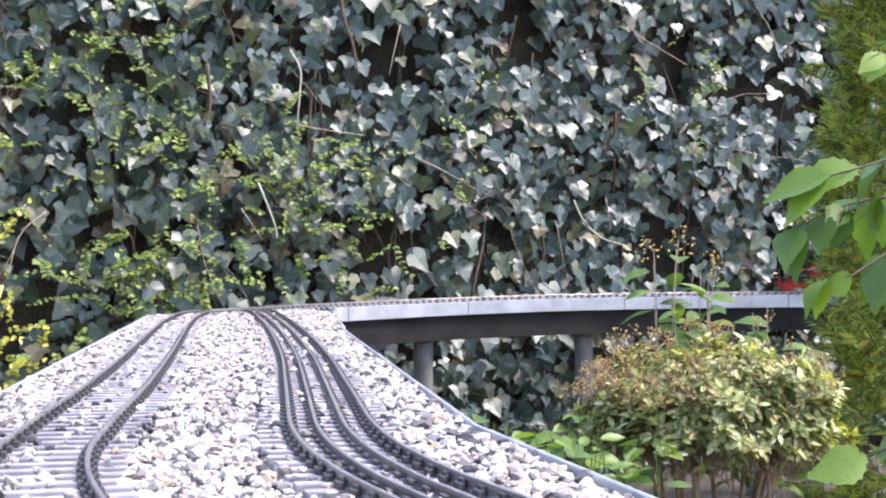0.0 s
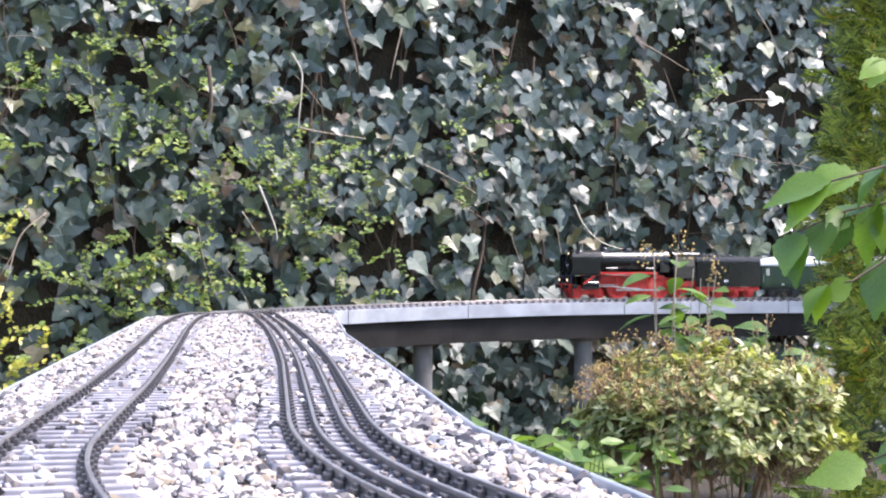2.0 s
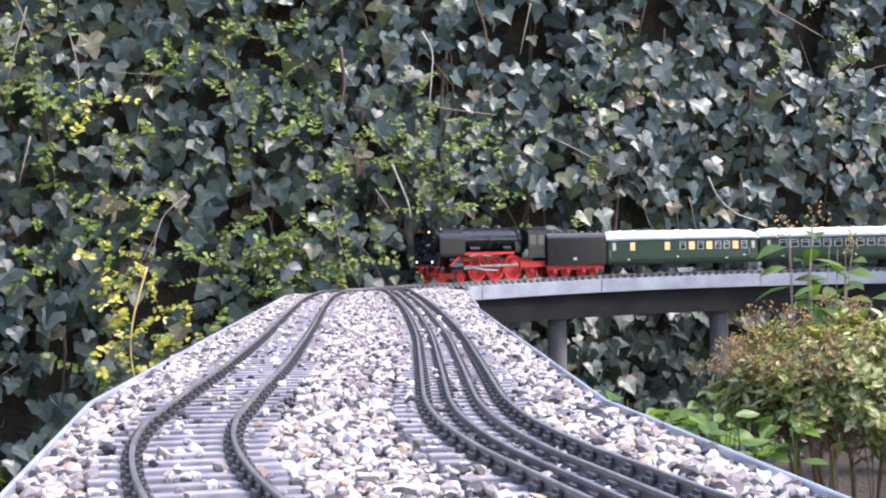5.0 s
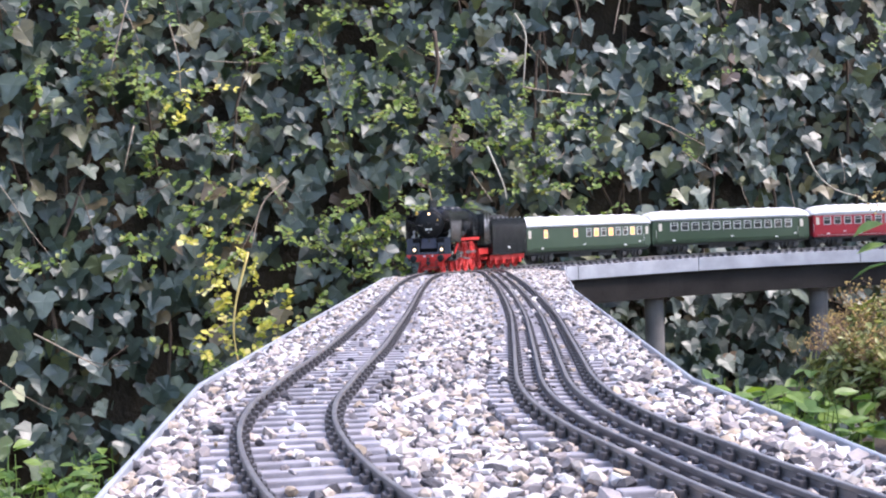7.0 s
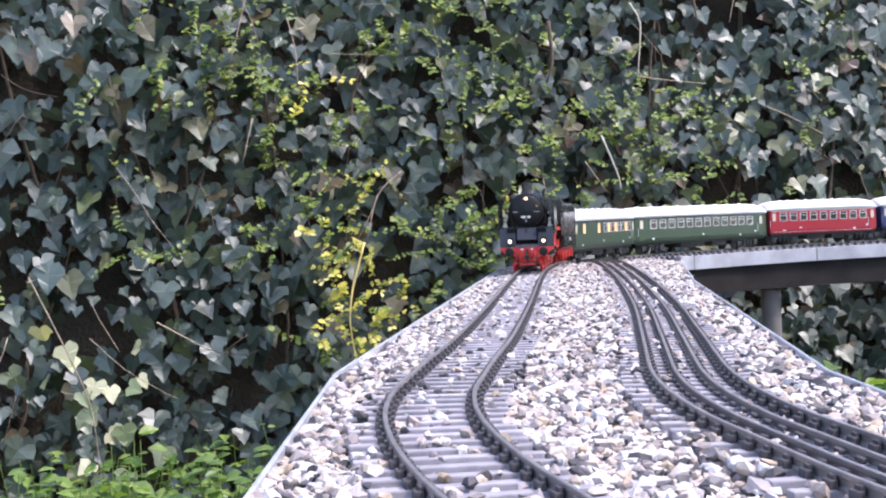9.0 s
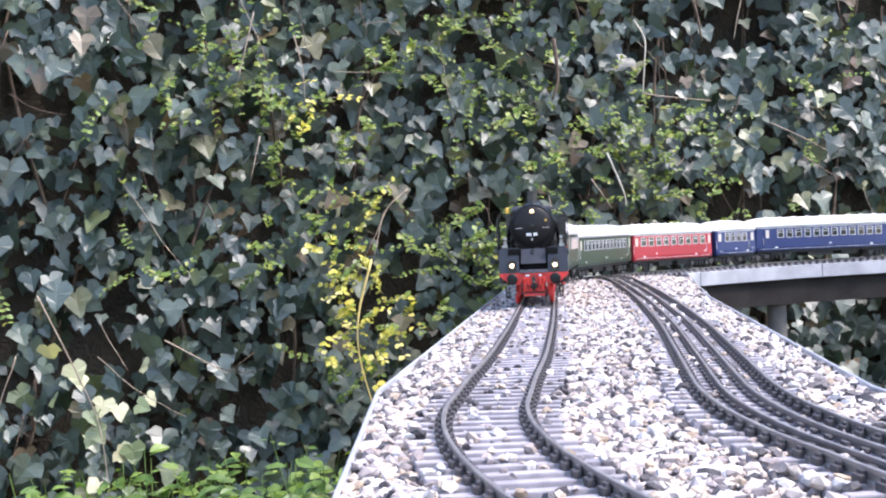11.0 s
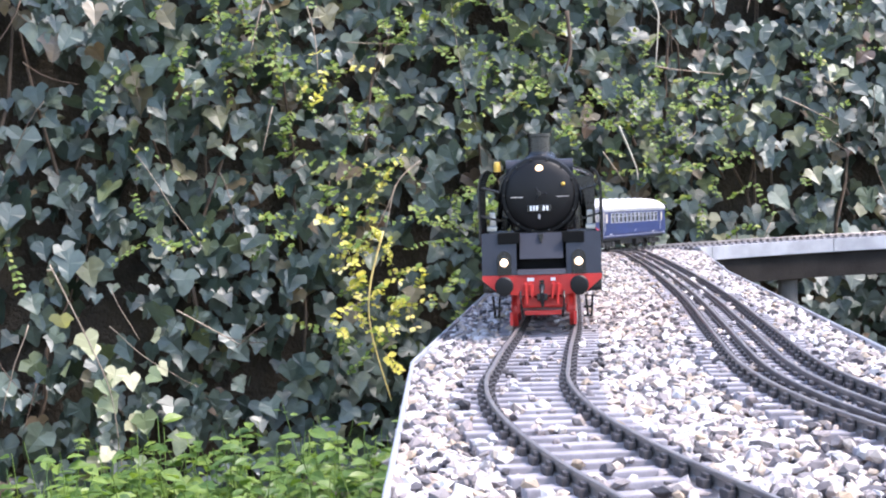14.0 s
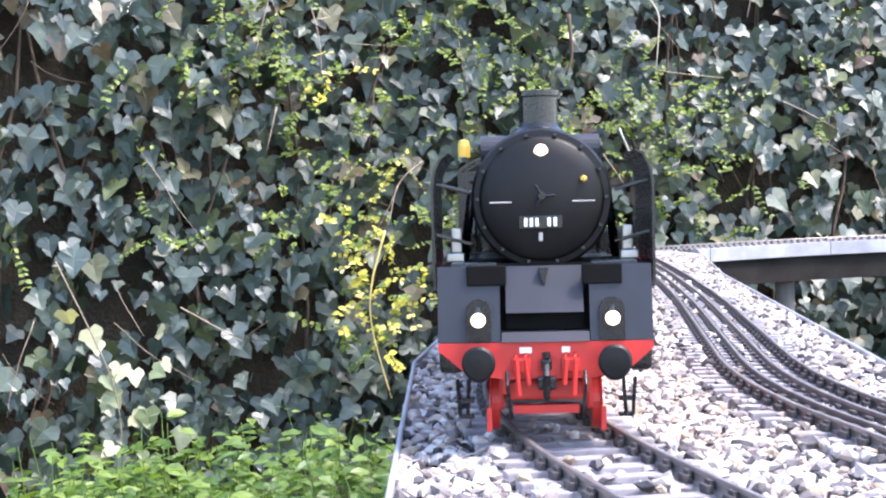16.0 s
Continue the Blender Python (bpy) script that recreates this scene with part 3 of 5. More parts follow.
TENDRILS = [
    ("P", [(0.605, 4.172, 0.716), (0.635, 4.181, 0.661), (0.633, 4.18, 0.596), (0.624, 4.177, 0.504)]),
    ("P", [(0.51, 4.143, 0.335), (0.555, 4.157, 0.224), (0.562, 4.158, 0.18)]),
    ("P", [(1.541, 4.452, 0.303), (1.576, 4.463, 0.24), (1.639, 4.482, 0.187), (1.735, 4.511, 0.159)]),
    ("B", [(0.747, 4.214, 0.95), (0.768, 4.22, 0.817), (0.795, 4.229, 0.745), (0.81, 4.233, 0.655)]),
    ("T", [(0.946, 4.274, 0.814), (0.924, 4.267, 0.728), (0.909, 4.263, 0.661)]),
    ("T", [(1.016, 4.295, 0.413), (1.091, 4.317, 0.381), (1.195, 4.349, 0.329)]),
    ("T", [(-0.059, 3.95, 0.248), (-0.122, 3.929, 0.187), (-0.155, 3.913, 0.07)]),
    ("T", [(1.777, 4.523, 0.848), (1.876, 4.553, 0.809), (1.988, 4.586, 0.76)]),
    ("T", [(2.274, 4.672, 0.991), (2.334, 4.69, 0.917), (2.394, 4.708, 0.814)]),
    ("T", [(0.46, 4.128, 0.263), (0.52, 4.146, 0.176)]),
    ("T", [(0.624, 4.177, 0.504), (0.696, 4.199, 0.494), (0.832, 4.24, 0.481)]),
    ("B", [(0.366, 4.1, 0.661), (0.374, 4.102, 0.552), (0.357, 4.097, 0.488)]),
    ("T", [(-0.957, 3.512, 0.009), (-0.866, 3.557, -0.218), (-0.832, 3.574, -0.332), (-0.816, 3.582, -0.505)]),
    ("Y", [(-0.163, 3.90, 0.06), (-0.203, 3.889, -0.091), (-0.202, 3.889, -0.213), (-0.156, 3.912, -0.4)]),
    ("T", [(-0.341, 3.82, 0.661), (-0.322, 3.829, 0.572), (-0.318, 3.831, 0.483)]),
    ("T", [(-0.434, 3.773, 0.393), (-0.462, 3.759, 0.276)]),
    ("T", [(-0.679, 3.651, -0.12), (-0.535, 3.722, -0.216)]),
    ("T", [(-0.437, 3.771, 0.716), (-0.485, 3.748, 0.525)]),
]


def Way3(pts):
    """A curve of short steps through a few points in space."""
    p = [Vector(q) for q in pts]
    p = [2 * p[0] - p[1]] + p + [2 * p[-1] - p[-2]]
    out = []
    for k in range(1, len(p) - 2):
        a, b, c, d = p[k - 1:k + 3]
        for u in (0, 0.2, 0.4, 0.6, 0.8):
            out.append(0.5 * (2 * b + (c - a) * u + (2 * a - 5 * b + 4 * c - d) * u**2 + (3 * b - a - 3 * c + d) * u**3))
    return out + [p[-2]]


def make_ivy():
    hedge = tagged(empty("ivy_hedge"), "dense dark green ivy covering a garden wall with bare brown stems", "ivy")
    rnd = random.Random(21)
    lo, hi = -2.6, 3.9
    out = []
    # clumps push the leaves forward, hollows leave the dark wall to be seen
    def bulge(x, z):
        return 0.10 * noise.noise(Vector((x * 2.1, z * 2.1, 3.0))) + 0.06 * noise.noise(Vector((x * 5.5, z * 5.5, 9.0)))
    n = 0
    while n < 17500:
        x, z = rnd.uniform(lo, hi), rnd.uniform(GROUND, 1.75)
        if x < -1.6 and rnd.random() < 0.5:
            continue
        hole = noise.noise(Vector((x * 3.2, z * 3.2, 20.0))) + 0.5 * noise.noise(Vector((x * 8, z * 8, 31.0)))
        if hole > 0.34 and rnd.random() < 0.9:
            continue
        if noise.noise(Vector((x * 1.7 + 4, z * 1.7, 7.0))) > 0.42 and x < 0.7 and rnd.random() < 0.6:
            continue
        depth = rnd.random() ** 1.3
        y = hedge_y(x) - bulge(x, z) - 0.06 + 0.24 * depth
        size = rnd.choice((0.030, 0.037, 0.045, 0.053, 0.062)) * rnd.uniform(0.85, 1.15) * (1.0 if depth < 0.5 else 1.1)
        o = (rnd.gauss(-0.03, 0.40), -1, rnd.gauss(0.30, 0.34))
        out.append(leaf_pose((x, y, z), o, 0.3, rnd.uniform(-0.35, 0.25), rnd.gauss(0, 0.42), size, rnd))
        n += 1
    single = [m for m in out if 0.15 < m.translation.x < 0.85 and 0.25 < m.translation.z < 0.75 and m.translation.y < hedge_y(m.translation.x) - 0.02][:290]
    ids = {id(m) for m in single}
    tagged(scattered("ivy_leaves", IVY, np.array([m for m in out if id(m) not in ids]), M_IVY, hedge), kind="stuff")
    me = [mesh("leaf", v, f, M_IVY1) for v, f in IVY]
    for k, m in enumerate(single):
        held("leaf", me[k % len(me)], hedge, m)
    # climbing stems against the wall
    for k in range(40):
        b = bmesh.new()
        x, z = rnd.uniform(-1.6, 2.6), rnd.uniform(GROUND, 0.2)
        pts, dx = [], rnd.uniform(-0.3, 0.3)
        y0 = rnd.uniform(0.02, 0.12)
        for j in range(9):
            pts.append((x, hedge_y(x) + y0 + 0.02 * rnd.uniform(-1, 1), z))
            x += 0.12 * dx + rnd.uniform(-0.03, 0.03)
            z += rnd.uniform(0.08, 0.2)
        r = rnd.uniform(0.003, 0.007)
        tube(b, pts, r, r * 0.5, 6)
        part("stem", b, M_BARK, hedge, "bare brown ivy stem", smooth=True)
    # loose dry tendrils hanging in front of the leaves
    look_of = {"P": (M_PALE, 0.0030), "T": (M_TWIG, 0.0022), "B": (M_BARK, 0.0065), "Y": (M_SUNSTEM, 0.0034)}
    for kind, pts in TENDRILS:
        b = bmesh.new()
        way = Way3(pts)
        tube(b, way, look_of[kind][1], look_of[kind][1] * 0.5, 6)
        part("tendril", b, look_of[kind][0], hedge, "bare dry ivy tendril", smooth=True)
    for k in range(80):
        b = bmesh.new()
        x, z = rnd.uniform(-1.5, 2.4), rnd.uniform(-0.3, 1.1)
        y = hedge_y(x) - rnd.uniform(0.05, 0.14)
        a, ln, bend = rnd.gauss(-1.3, 0.8), rnd.uniform(0.10, 0.34), rnd.uniform(-0.5, 0.5)
        pts = []
        for j in range(8):
            pts.append((x, y - 0.004 * j, z))
            x += math.cos(a) * ln / 8
            z += math.sin(a) * ln / 8
            a += bend / 8 + rnd.uniform(-0.12, 0.12)
        tube(b, pts, rnd.uniform(0.0010, 0.0018), 0.0007, 5)
        part("tendril", b, rnd.choice((M_TWIG, M_BARK, M_BARK)), hedge, "thin dry ivy tendril", smooth=True)
    return hedge


def sprig(tw, leaves, rnd, p, way, ln, pairs, size, spread=0.9):
    """A thin shoot with pairs of leaves along it: adds to the bmesh tw and the list leaves."""
    p, d = Vector(p), Vector(way).normalized()
    pts = [p.copy()]
    for k in range(pairs):
        d = (d + Vector((rnd.gauss(0, 0.13), rnd.gauss(0, 0.13), rnd.gauss(-0.02, 0.13)))).normalized()
        p = p + d * ln / pairs
        pts.append(p.copy())
        for q in (-1, 1):
            s = d.cross(Vector((rnd.gauss(0, 0.5), -0.6, 1))).normalized() * q
            lw = (s * spread + d * 0.6 + Vector((0, 0, rnd.uniform(-0.1, 0.3)))).normalized()
            nrm = (Vector((rnd.gauss(0, 0.5), -0.6, 0.9)) - lw * 0.0)
            nrm = (nrm - lw * nrm.dot(lw)).normalized()
            m = Matrix((nrm.cross(-lw) * -1, -lw, nrm)).transposed()
            if m.determinant() < 0:
                m = Matrix((nrm.cross(-lw), -lw, nrm)).transposed()
            sz = size * rnd.uniform(0.7, 1.25)
            leaves.append(Matrix.Translation(p) @ m.to_4x4() @ Matrix.Diagonal((sz, sz, sz, 1)))
    tube(tw, pts, size * 0.06, size * 0.03, 4)


def make_shoots():
    """Light green small-leaved shoots that grow out of the ivy."""
    rnd = random.Random(8)
    centres = [(0.25, 0.10, 34), (0.13, 0.09, 20), (0.38, 0.06, 16), (0.65, 0.40, 20), (0.70, 0.27, 18), (0.55, 0.45, 8), (0.29, 0.53, 20), (0.13, 0.68, 20), (-0.02, 0.60, 14), (-0.57, 0.54, 22),
               (-0.31, 0.34, 22), (-0.33, 0.13, 18), (0.09, -0.04, 18), (1.18, 0.50, 8), (1.93, 0.72, 8), (-0.75, 0.10, 8), (-0.10, -0.18, 14), (0.9, 0.15, 7), (-0.45, 0.66, 16), (0.45, 0.30, 10)]
    for cx, cz, n in centres:
        e = tagged(empty("climbing_shoot"), "light green small-leaved shoots growing through the ivy", "climbing plant", group="shoots in the ivy")
        tw, lv = bmesh.new(), []
        for _ in range(n):
            x, z = cx + rnd.gauss(0, 0.10), cz + rnd.gauss(0, 0.09)
            sprig(tw, lv, rnd, (x, hedge_y(x) - rnd.uniform(0.04, 0.12), z), (rnd.gauss(0.2, 0.7), -0.35, rnd.gauss(0.1, 0.6)), rnd.uniform(0.06, 0.16), rnd.randint(4, 8), rnd.uniform(0.013, 0.020))
        tagged(part("shoot_mass", tw, M_BARK, e, "thin brown shoots"), kind="stuff")
        tagged(scattered("foliage", OVAL, np.array(lv), M_SPRIG, e), "small light green oval leaves", kind="stuff")


def make_sunlit_shoots():
    """Yellow-green leaves on a pale climbing stem, and a trail of pale ivy leaves, both coloured as if sun fell on
    them.
    """
    rnd = random.Random(18)
    e = tagged(empty("climbing_shoot"), "yellow-green small leaves on a pale climbing stem, brightened as a sun patch", "climbing plant", group="shoots in the ivy")
    tw, lv = bmesh.new(), []
    for cx, cz, n in ((-0.19, 0.09, 4), (-0.195, -0.03, 7), (-0.20, -0.13, 7), (-0.25, -0.09, 3), (-0.14, 0.15, 3), (-0.19, -0.24, 5), (-0.30, 0.06, 4), (-0.10, -0.06, 4), (-0.36, 0.40, 3), (-0.30, 0.55, 3)):
        for _ in range(n):
            x, z = cx + rnd.gauss(0, 0.026), cz + rnd.gauss(0, 0.055)
            sprig(tw, lv, rnd, (x, hedge_y(x) - rnd.uniform(0.12, 0.17), z), (rnd.gauss(0.1, 0.7), -0.3, rnd.gauss(0.3, 0.5)), rnd.uniform(0.05, 0.12), rnd.randint(3, 6), rnd.uniform(0.014, 0.023))
    tagged(part("shoot_mass", tw, M_TWIG, e, "thin pale shoots"), kind="stuff")
    tagged(scattered("foliage", OVAL, np.array(lv), M_SUNYELLOW, e), "yellow-green leaves with sunlight in their colour", kind="stuff")
    # ordinary ivy leaves whose paleness is painted sunlight
    e = tagged(empty("ivy_trail"), "trail of ivy leaves coloured pale cream-green as if sunlit", "ivy")
    me = [mesh("leaf", v, f, M_SUNIVY) for v, f in IVY[:5]]
    for cx, cz, n in ((-0.87, -0.23, 3), (-0.83, -0.30, 4), (-0.73, -0.26, 3), (-0.83, -0.39, 3), (-0.92, -0.12, 2), (-0.80, -0.47, 2)):
        for _ in range(n):
            x, z = cx + rnd.gauss(0, 0.045), cz + rnd.gauss(0, 0.045)
            held("leaf", rnd.choice(me), e, leaf_pose((x, hedge_y(x) - rnd.uniform(0.13, 0.18), z), (rnd.gauss(0.2, 0.4), -1, rnd.gauss(0.35, 0.3)), 0.3, rnd.uniform(-0.3, 0.2), rnd.gauss(0, 0.7), rnd.uniform(0.035, 0.055), rnd))


def make_bush(c, size):
    """A low open shrub: a fan of brown stems, whorls of small pale leaves on top, dry seed sprays standing out."""
    rnd = random.Random(31)
    e = tagged(empty("azalea_bush"), "low open shrub with small pale green leaves and brown seed sprays", "shrub")
    lv, dry = [], []
    foot, mid = Vector((c[0], c[1], GROUND)), Vector(c)
    stems = []
    for k in range(16):
        a = 2 * math.pi * k / 16 + rnd.uniform(-0.2, 0.2)
        q = Vector((c[0] + size[0] * 0.55 * math.cos(a), c[1] + size[1] * 0.55 * math.sin(a), c[2] + size[2] * rnd.uniform(0.0, 0.35)))
        p = foot + Vector((0.05 * math.cos(a), 0.05 * math.sin(a), 0))
        m = p.lerp(q, 0.5) + Vector((rnd.gauss(0, 0.02), rnd.gauss(0, 0.02), 0.04))
        b = bmesh.new()
        tube(b, Way3([p, m, q]), 0.0065, 0.0028, 6)
        part("stem", b, M_STEM, e, "crooked brown stem", smooth=True)
        stems.append((m, q))
    tw = bmesh.new()
    up = Vector((0, 0, 1))
    for k in range(1500):
        a = rnd.uniform(0, 2 * math.pi)
        el = math.asin(min(1.0, max(-0.6, rnd.gauss(0.42, 0.42))))
        lump = noise.noise(Vector((math.cos(a) * 2.6 + 5, math.sin(a) * 2.6, el * 2.6)))
        r = rnd.uniform(0.55, 1.0) ** 0.5 * (0.93 + 0.30 * lump)
        p = mid + Vector((size[0] * r * math.cos(el) * math.cos(a), size[1] * r * math.cos(el) * math.sin(a), size[2] * r * math.sin(el)))
        if p.z < c[2] - 0.03 and rnd.random() < (0.8 if p.x < c[0] - 0.05 else 0.2):
            continue
        m, q = min(stems, key=lambda w: (w[1] - p).length)
        tube(tw, [m.lerp(q, rnd.uniform(0.4, 1)), m.lerp(p, 0.6) + Vector((rnd.gauss(0, 0.012), rnd.gauss(0, 0.012), 0)), p], 0.0018, 0.0007, 4)
        d = ((p - mid).normalized() * 0.7 + up * 0.6 + Vector((rnd.gauss(0, 0.3), rnd.gauss(0, 0.3), 0))).normalized()
        n = rnd.randint(5, 9)
        o = d.orthogonal().normalized()
        for j in range(n):
            t = 2 * math.pi * j / n + rnd.uniform(-0.35, 0.35)
            lw = (o * math.cos(t) + d.cross(o) * math.sin(t) + d * rnd.uniform(0.1, 0.9)).normalized()
            nr = (d - lw * d.dot(lw)).normalized()
            z = rnd.uniform(0.014, 0.029)
            lv.append(Matrix.Translation(p + d * rnd.uniform(-0.014, 0.006)) @ Matrix(((-lw).cross(nr), -lw, nr)).transposed().to_4x4() @ Matrix.Diagonal((z, z, z, 1)))
        # dry sprays, most of them on the side towards the viaduct's foot
        if p.z > c[2] + 0.02 and rnd.random() < (0.55 if p.x < c[0] - 0.08 else 0.16):
            w = (d + Vector((-0.5 if p.x < c[0] else 0.0, 0, 0.5))).normalized()
            tip = p + w * rnd.uniform(0.025, 0.06)
            tube(tw, [p, tip], 0.0008, 0.0006, 4)
            for j in range(rnd.randint(4, 8)):
                v = tip + Vector((rnd.gauss(0, 0.007), rnd.gauss(0, 0.007), rnd.uniform(-0.008, 0.012)))
                tube(tw, [tip - w * 0.012, v], 0.0005, 0.0004, 3)
                dry.append(Matrix.Translation(v) @ Matrix.Diagonal((0.0017, 0.0017, 0.0030, 1)))
    tagged(part("twig_mass", tw, M_STEM, e, "thin brown twigs"), kind="stuff")
    tagged(scattered("foliage", LANCE, np.array(lv), M_BUSH, e), "small narrow pale green leaves", kind="stuff")
    tagged(scattered("seed_mass", stone_shapes(4, 1), np.array(dry), M_SEED, e), "dry yellow-brown seed heads", kind="stuff")


def make_branch():
    """A hanging branch of broad toothed leaves beside the conifer."""
    rnd = random.Random(4)
    e = tagged(empty("leafy_branch"), "overhanging branch with large bright green toothed leaves", "branch")
    half = [(0.08, -0.03), (0.20, -0.12), (0.29, -0.27), (0.32, -0.43), (0.26, -0.60), (0.15, -0.76), (0.06, -0.90)]
    def leaf(fold, droop):
        R, Lf = [], []
        for k, (x, y) in enumerate(half):
            R += [(x, y), (x * 0.94, y - 0.05)]
        ring = [(0, 0)] + R + [(0, -1.0)] + [(-x, y) for x, y in R[::-1]]
        V = [(x, y, fold * abs(x) - droop * y * y + 0.03 * math.sin(9 * y) * abs(x)) for x, y in ring]
        spine = [(0, -0.2 * k, -droop * (0.2 * k) ** 2) for k in range(1, 5)]
        b0 = len(V)
        V += spine
        F = []
        for k in range(len(ring)):
            a, c = k, (k + 1) % len(ring)
            ym = (V[a][1] + V[c][1]) / 2
            s = b0 + min(max(round(-ym / 0.2) - 1, 0), 3)
            F.append((a, s, c))
        F += []
        n = len(ring)
        for k in range(3):
            for side in (1, -1):
                best = [i for i in range(n) if (V[i][0] > 0) == (side > 0) and abs(V[i][1] + 0.2 * (k + 1.5)) < 0.09]
                if best:
                    i = min(best, key=lambda i: abs(V[i][1] + 0.2 * (k + 1.5)))
                    F.append((b0 + k, i, b0 + k + 1) if side < 0 else (b0 + k, b0 + k + 1, i))
        return V, F
    meshes = [mesh("broad_leaf", *leaf(f, d), M_BIG, True) for f, d in ((0.25, 0.2), (0.35, 0.35), (0.12, 0.1), (0.3, -0.1))]
    ax, ay = BRANCH_AT
    tw = bmesh.new()
    def arm(p, q, n, size, r0, spread):
        p, q = Vector(p), Vector(q)
        pts = []
        for k in range(n + 1):
            u = k / n
            w = p.lerp(q, u) + Vector((0, 0, -0.04 * u * u)) + Vector((rnd.gauss(0, 0.006), rnd.gauss(0, 0.006), rnd.gauss(0, 0.006)))
            pts.append(w)
        tube(tw, pts, r0, r0 * 0.4, 6)
        d = (q - p).normalized()
        for k in range(1, n + 1):
            for s in ((-1, 1) if k % 2 else ((-1) ** (k // 2),)):
                side = Vector((rnd.gauss(0, 0.3), -0.5, 0)) * 0.4 + Vector((0, 0, 1)) * s * 0.25
                lw = (d * rnd.uniform(0.3, 1.0) + side * spread + Vector((rnd.uniform(-0.5, 0.1), rnd.gauss(0, 0.3), -rnd.uniform(0.2, 1.0)))).normalized()
                nr = Vector((rnd.gauss(-0.2, 0.6), rnd.uniform(-0.9, 0.1), rnd.uniform(0.1, 1.0)))
                nr = (nr - lw * nr.dot(lw)).normalized()
                m = Matrix(((-lw).cross(nr), -lw, nr)).transposed()
                z = size * rnd.uniform(0.65, 1.25)
                held("broad_leaf", rnd.choice(meshes), e, Matrix.Translation(pts[k]) @ m.to_4x4() @ Matrix.Diagonal((z, z, z, 1)))
    arm((ax + 0.42, ay, 0.37), (ax + 0.04, ay - 0.02, 0.27), 9, 0.088, 0.004, 1.0)
    arm((ax + 0.40, ay + 0.05, 0.27), (ax + 0.00, ay, 0.19), 11, 0.092, 0.0035, 1.0)
    arm((ax + 0.40, ay - 0.05, 0.18), (ax + 0.02, ay - 0.04, 0.12), 9, 0.09, 0.0035, 1.0)
    arm((ax + 0.42, ay + 0.1, 0.56), (ax + 0.14, ay, 0.46), 3, 0.07, 0.003, 0.8)
    arm((ax + 0.40, ay + 0.02, -0.10), (ax + 0.10, ay, -0.14), 4, 0.08, 0.003, 1.0)
    arm((ax + 0.40, ay + 0.02, -0.26), (ax + 0.21, ay, -0.30), 3, 0.068, 0.003, 1.0)
    tube(tw, [(ax + 0.44, ay + 0.05, GROUND), (ax + 0.46, ay + 0.06, -0.1), (ax + 0.42, ay + 0.04, 0.34), (ax + 0.45, ay + 0.08, 0.7)], 0.009, 0.004, 8)
    part("twig", tw, M_BARK, e, "brown twigs", smooth=True)


def make_conifer():
    rnd = random.Random(77)
    e = tagged(empty("conifer"), "tall clipped yellow-green conifer hedge plant", "conifer")
    cx, cy = CONIFER_AT
    b = bmesh.new()
    tube(b, [(cx, cy, GROUND), (cx + 0.01, cy, 0.3), (cx, cy, 1.5)], 0.035, 0.008, 8)
    part("trunk", b, M_BARK, e, "brown trunk")
    spray = []
    # a flat scaly frond of short overlapping blades
    V, F = [], []
    for k in range(7):
        y = -k / 7
        for s in (-1, 1):
            o = len(V)
            ln = 0.42 * (1 - 0.6 * k / 7)
            V += [(0, y, 0), (s * ln * 0.55, y - 0.10, 0.03), (s * ln, y - 0.30, -0.04), (s * ln * 0.35, y - 0.2, 0.0)]
            F.append((o, o + 1, o + 2, o + 3) if s < 0 else (o + 3, o + 2, o + 1, o))
    o = len(V)
    V += [(-0.03, 0, 0), (0.03, 0, 0), (0.0, -1.15, -0.03)]
    F.append((o, o + 2, o + 1))
    for k in range(6500):
        z = rnd.uniform(GROUND + 0.05, 1.5)
        a = rnd.uniform(0, 2 * math.pi)
        rad = (0.30 - 0.06 * z) * (1 + 0.40 * noise.noise(Vector((math.cos(a) * 3.5, math.sin(a) * 3.5, z * 8))) + 0.34 * noise.noise(Vector((math.cos(a) * 6, math.sin(a) * 6, z * 16)))) * rnd.uniform(0.8, 1.0)
        p = Vector((cx + rad * math.cos(a), cy + rad * math.sin(a), z))
        lw = Vector((math.cos(a) * 0.9 + rnd.gauss(0, 0.3), math.sin(a) * 0.9 + rnd.gauss(0, 0.3), rnd.uniform(-0.3, 0.9))).normalized()
        nr = Vector((rnd.gauss(0, 0.7), rnd.gauss(0, 0.7), rnd.gauss(0.3, 0.5)))
        nr = (nr - lw * nr.dot(lw)).normalized()
        s = rnd.uniform(0.028, 0.070)
        spray.append(Matrix.Translation(p - lw * 0.03) @ Matrix(((-lw).cross(nr), -lw, nr)).transposed().to_4x4() @ Matrix.Diagonal((s, s, s, 1)))
    tagged(scattered("sprays", [(V, F)], np.array(spray), M_THUJA, e), "scaly yellow-green sprays", kind="stuff")


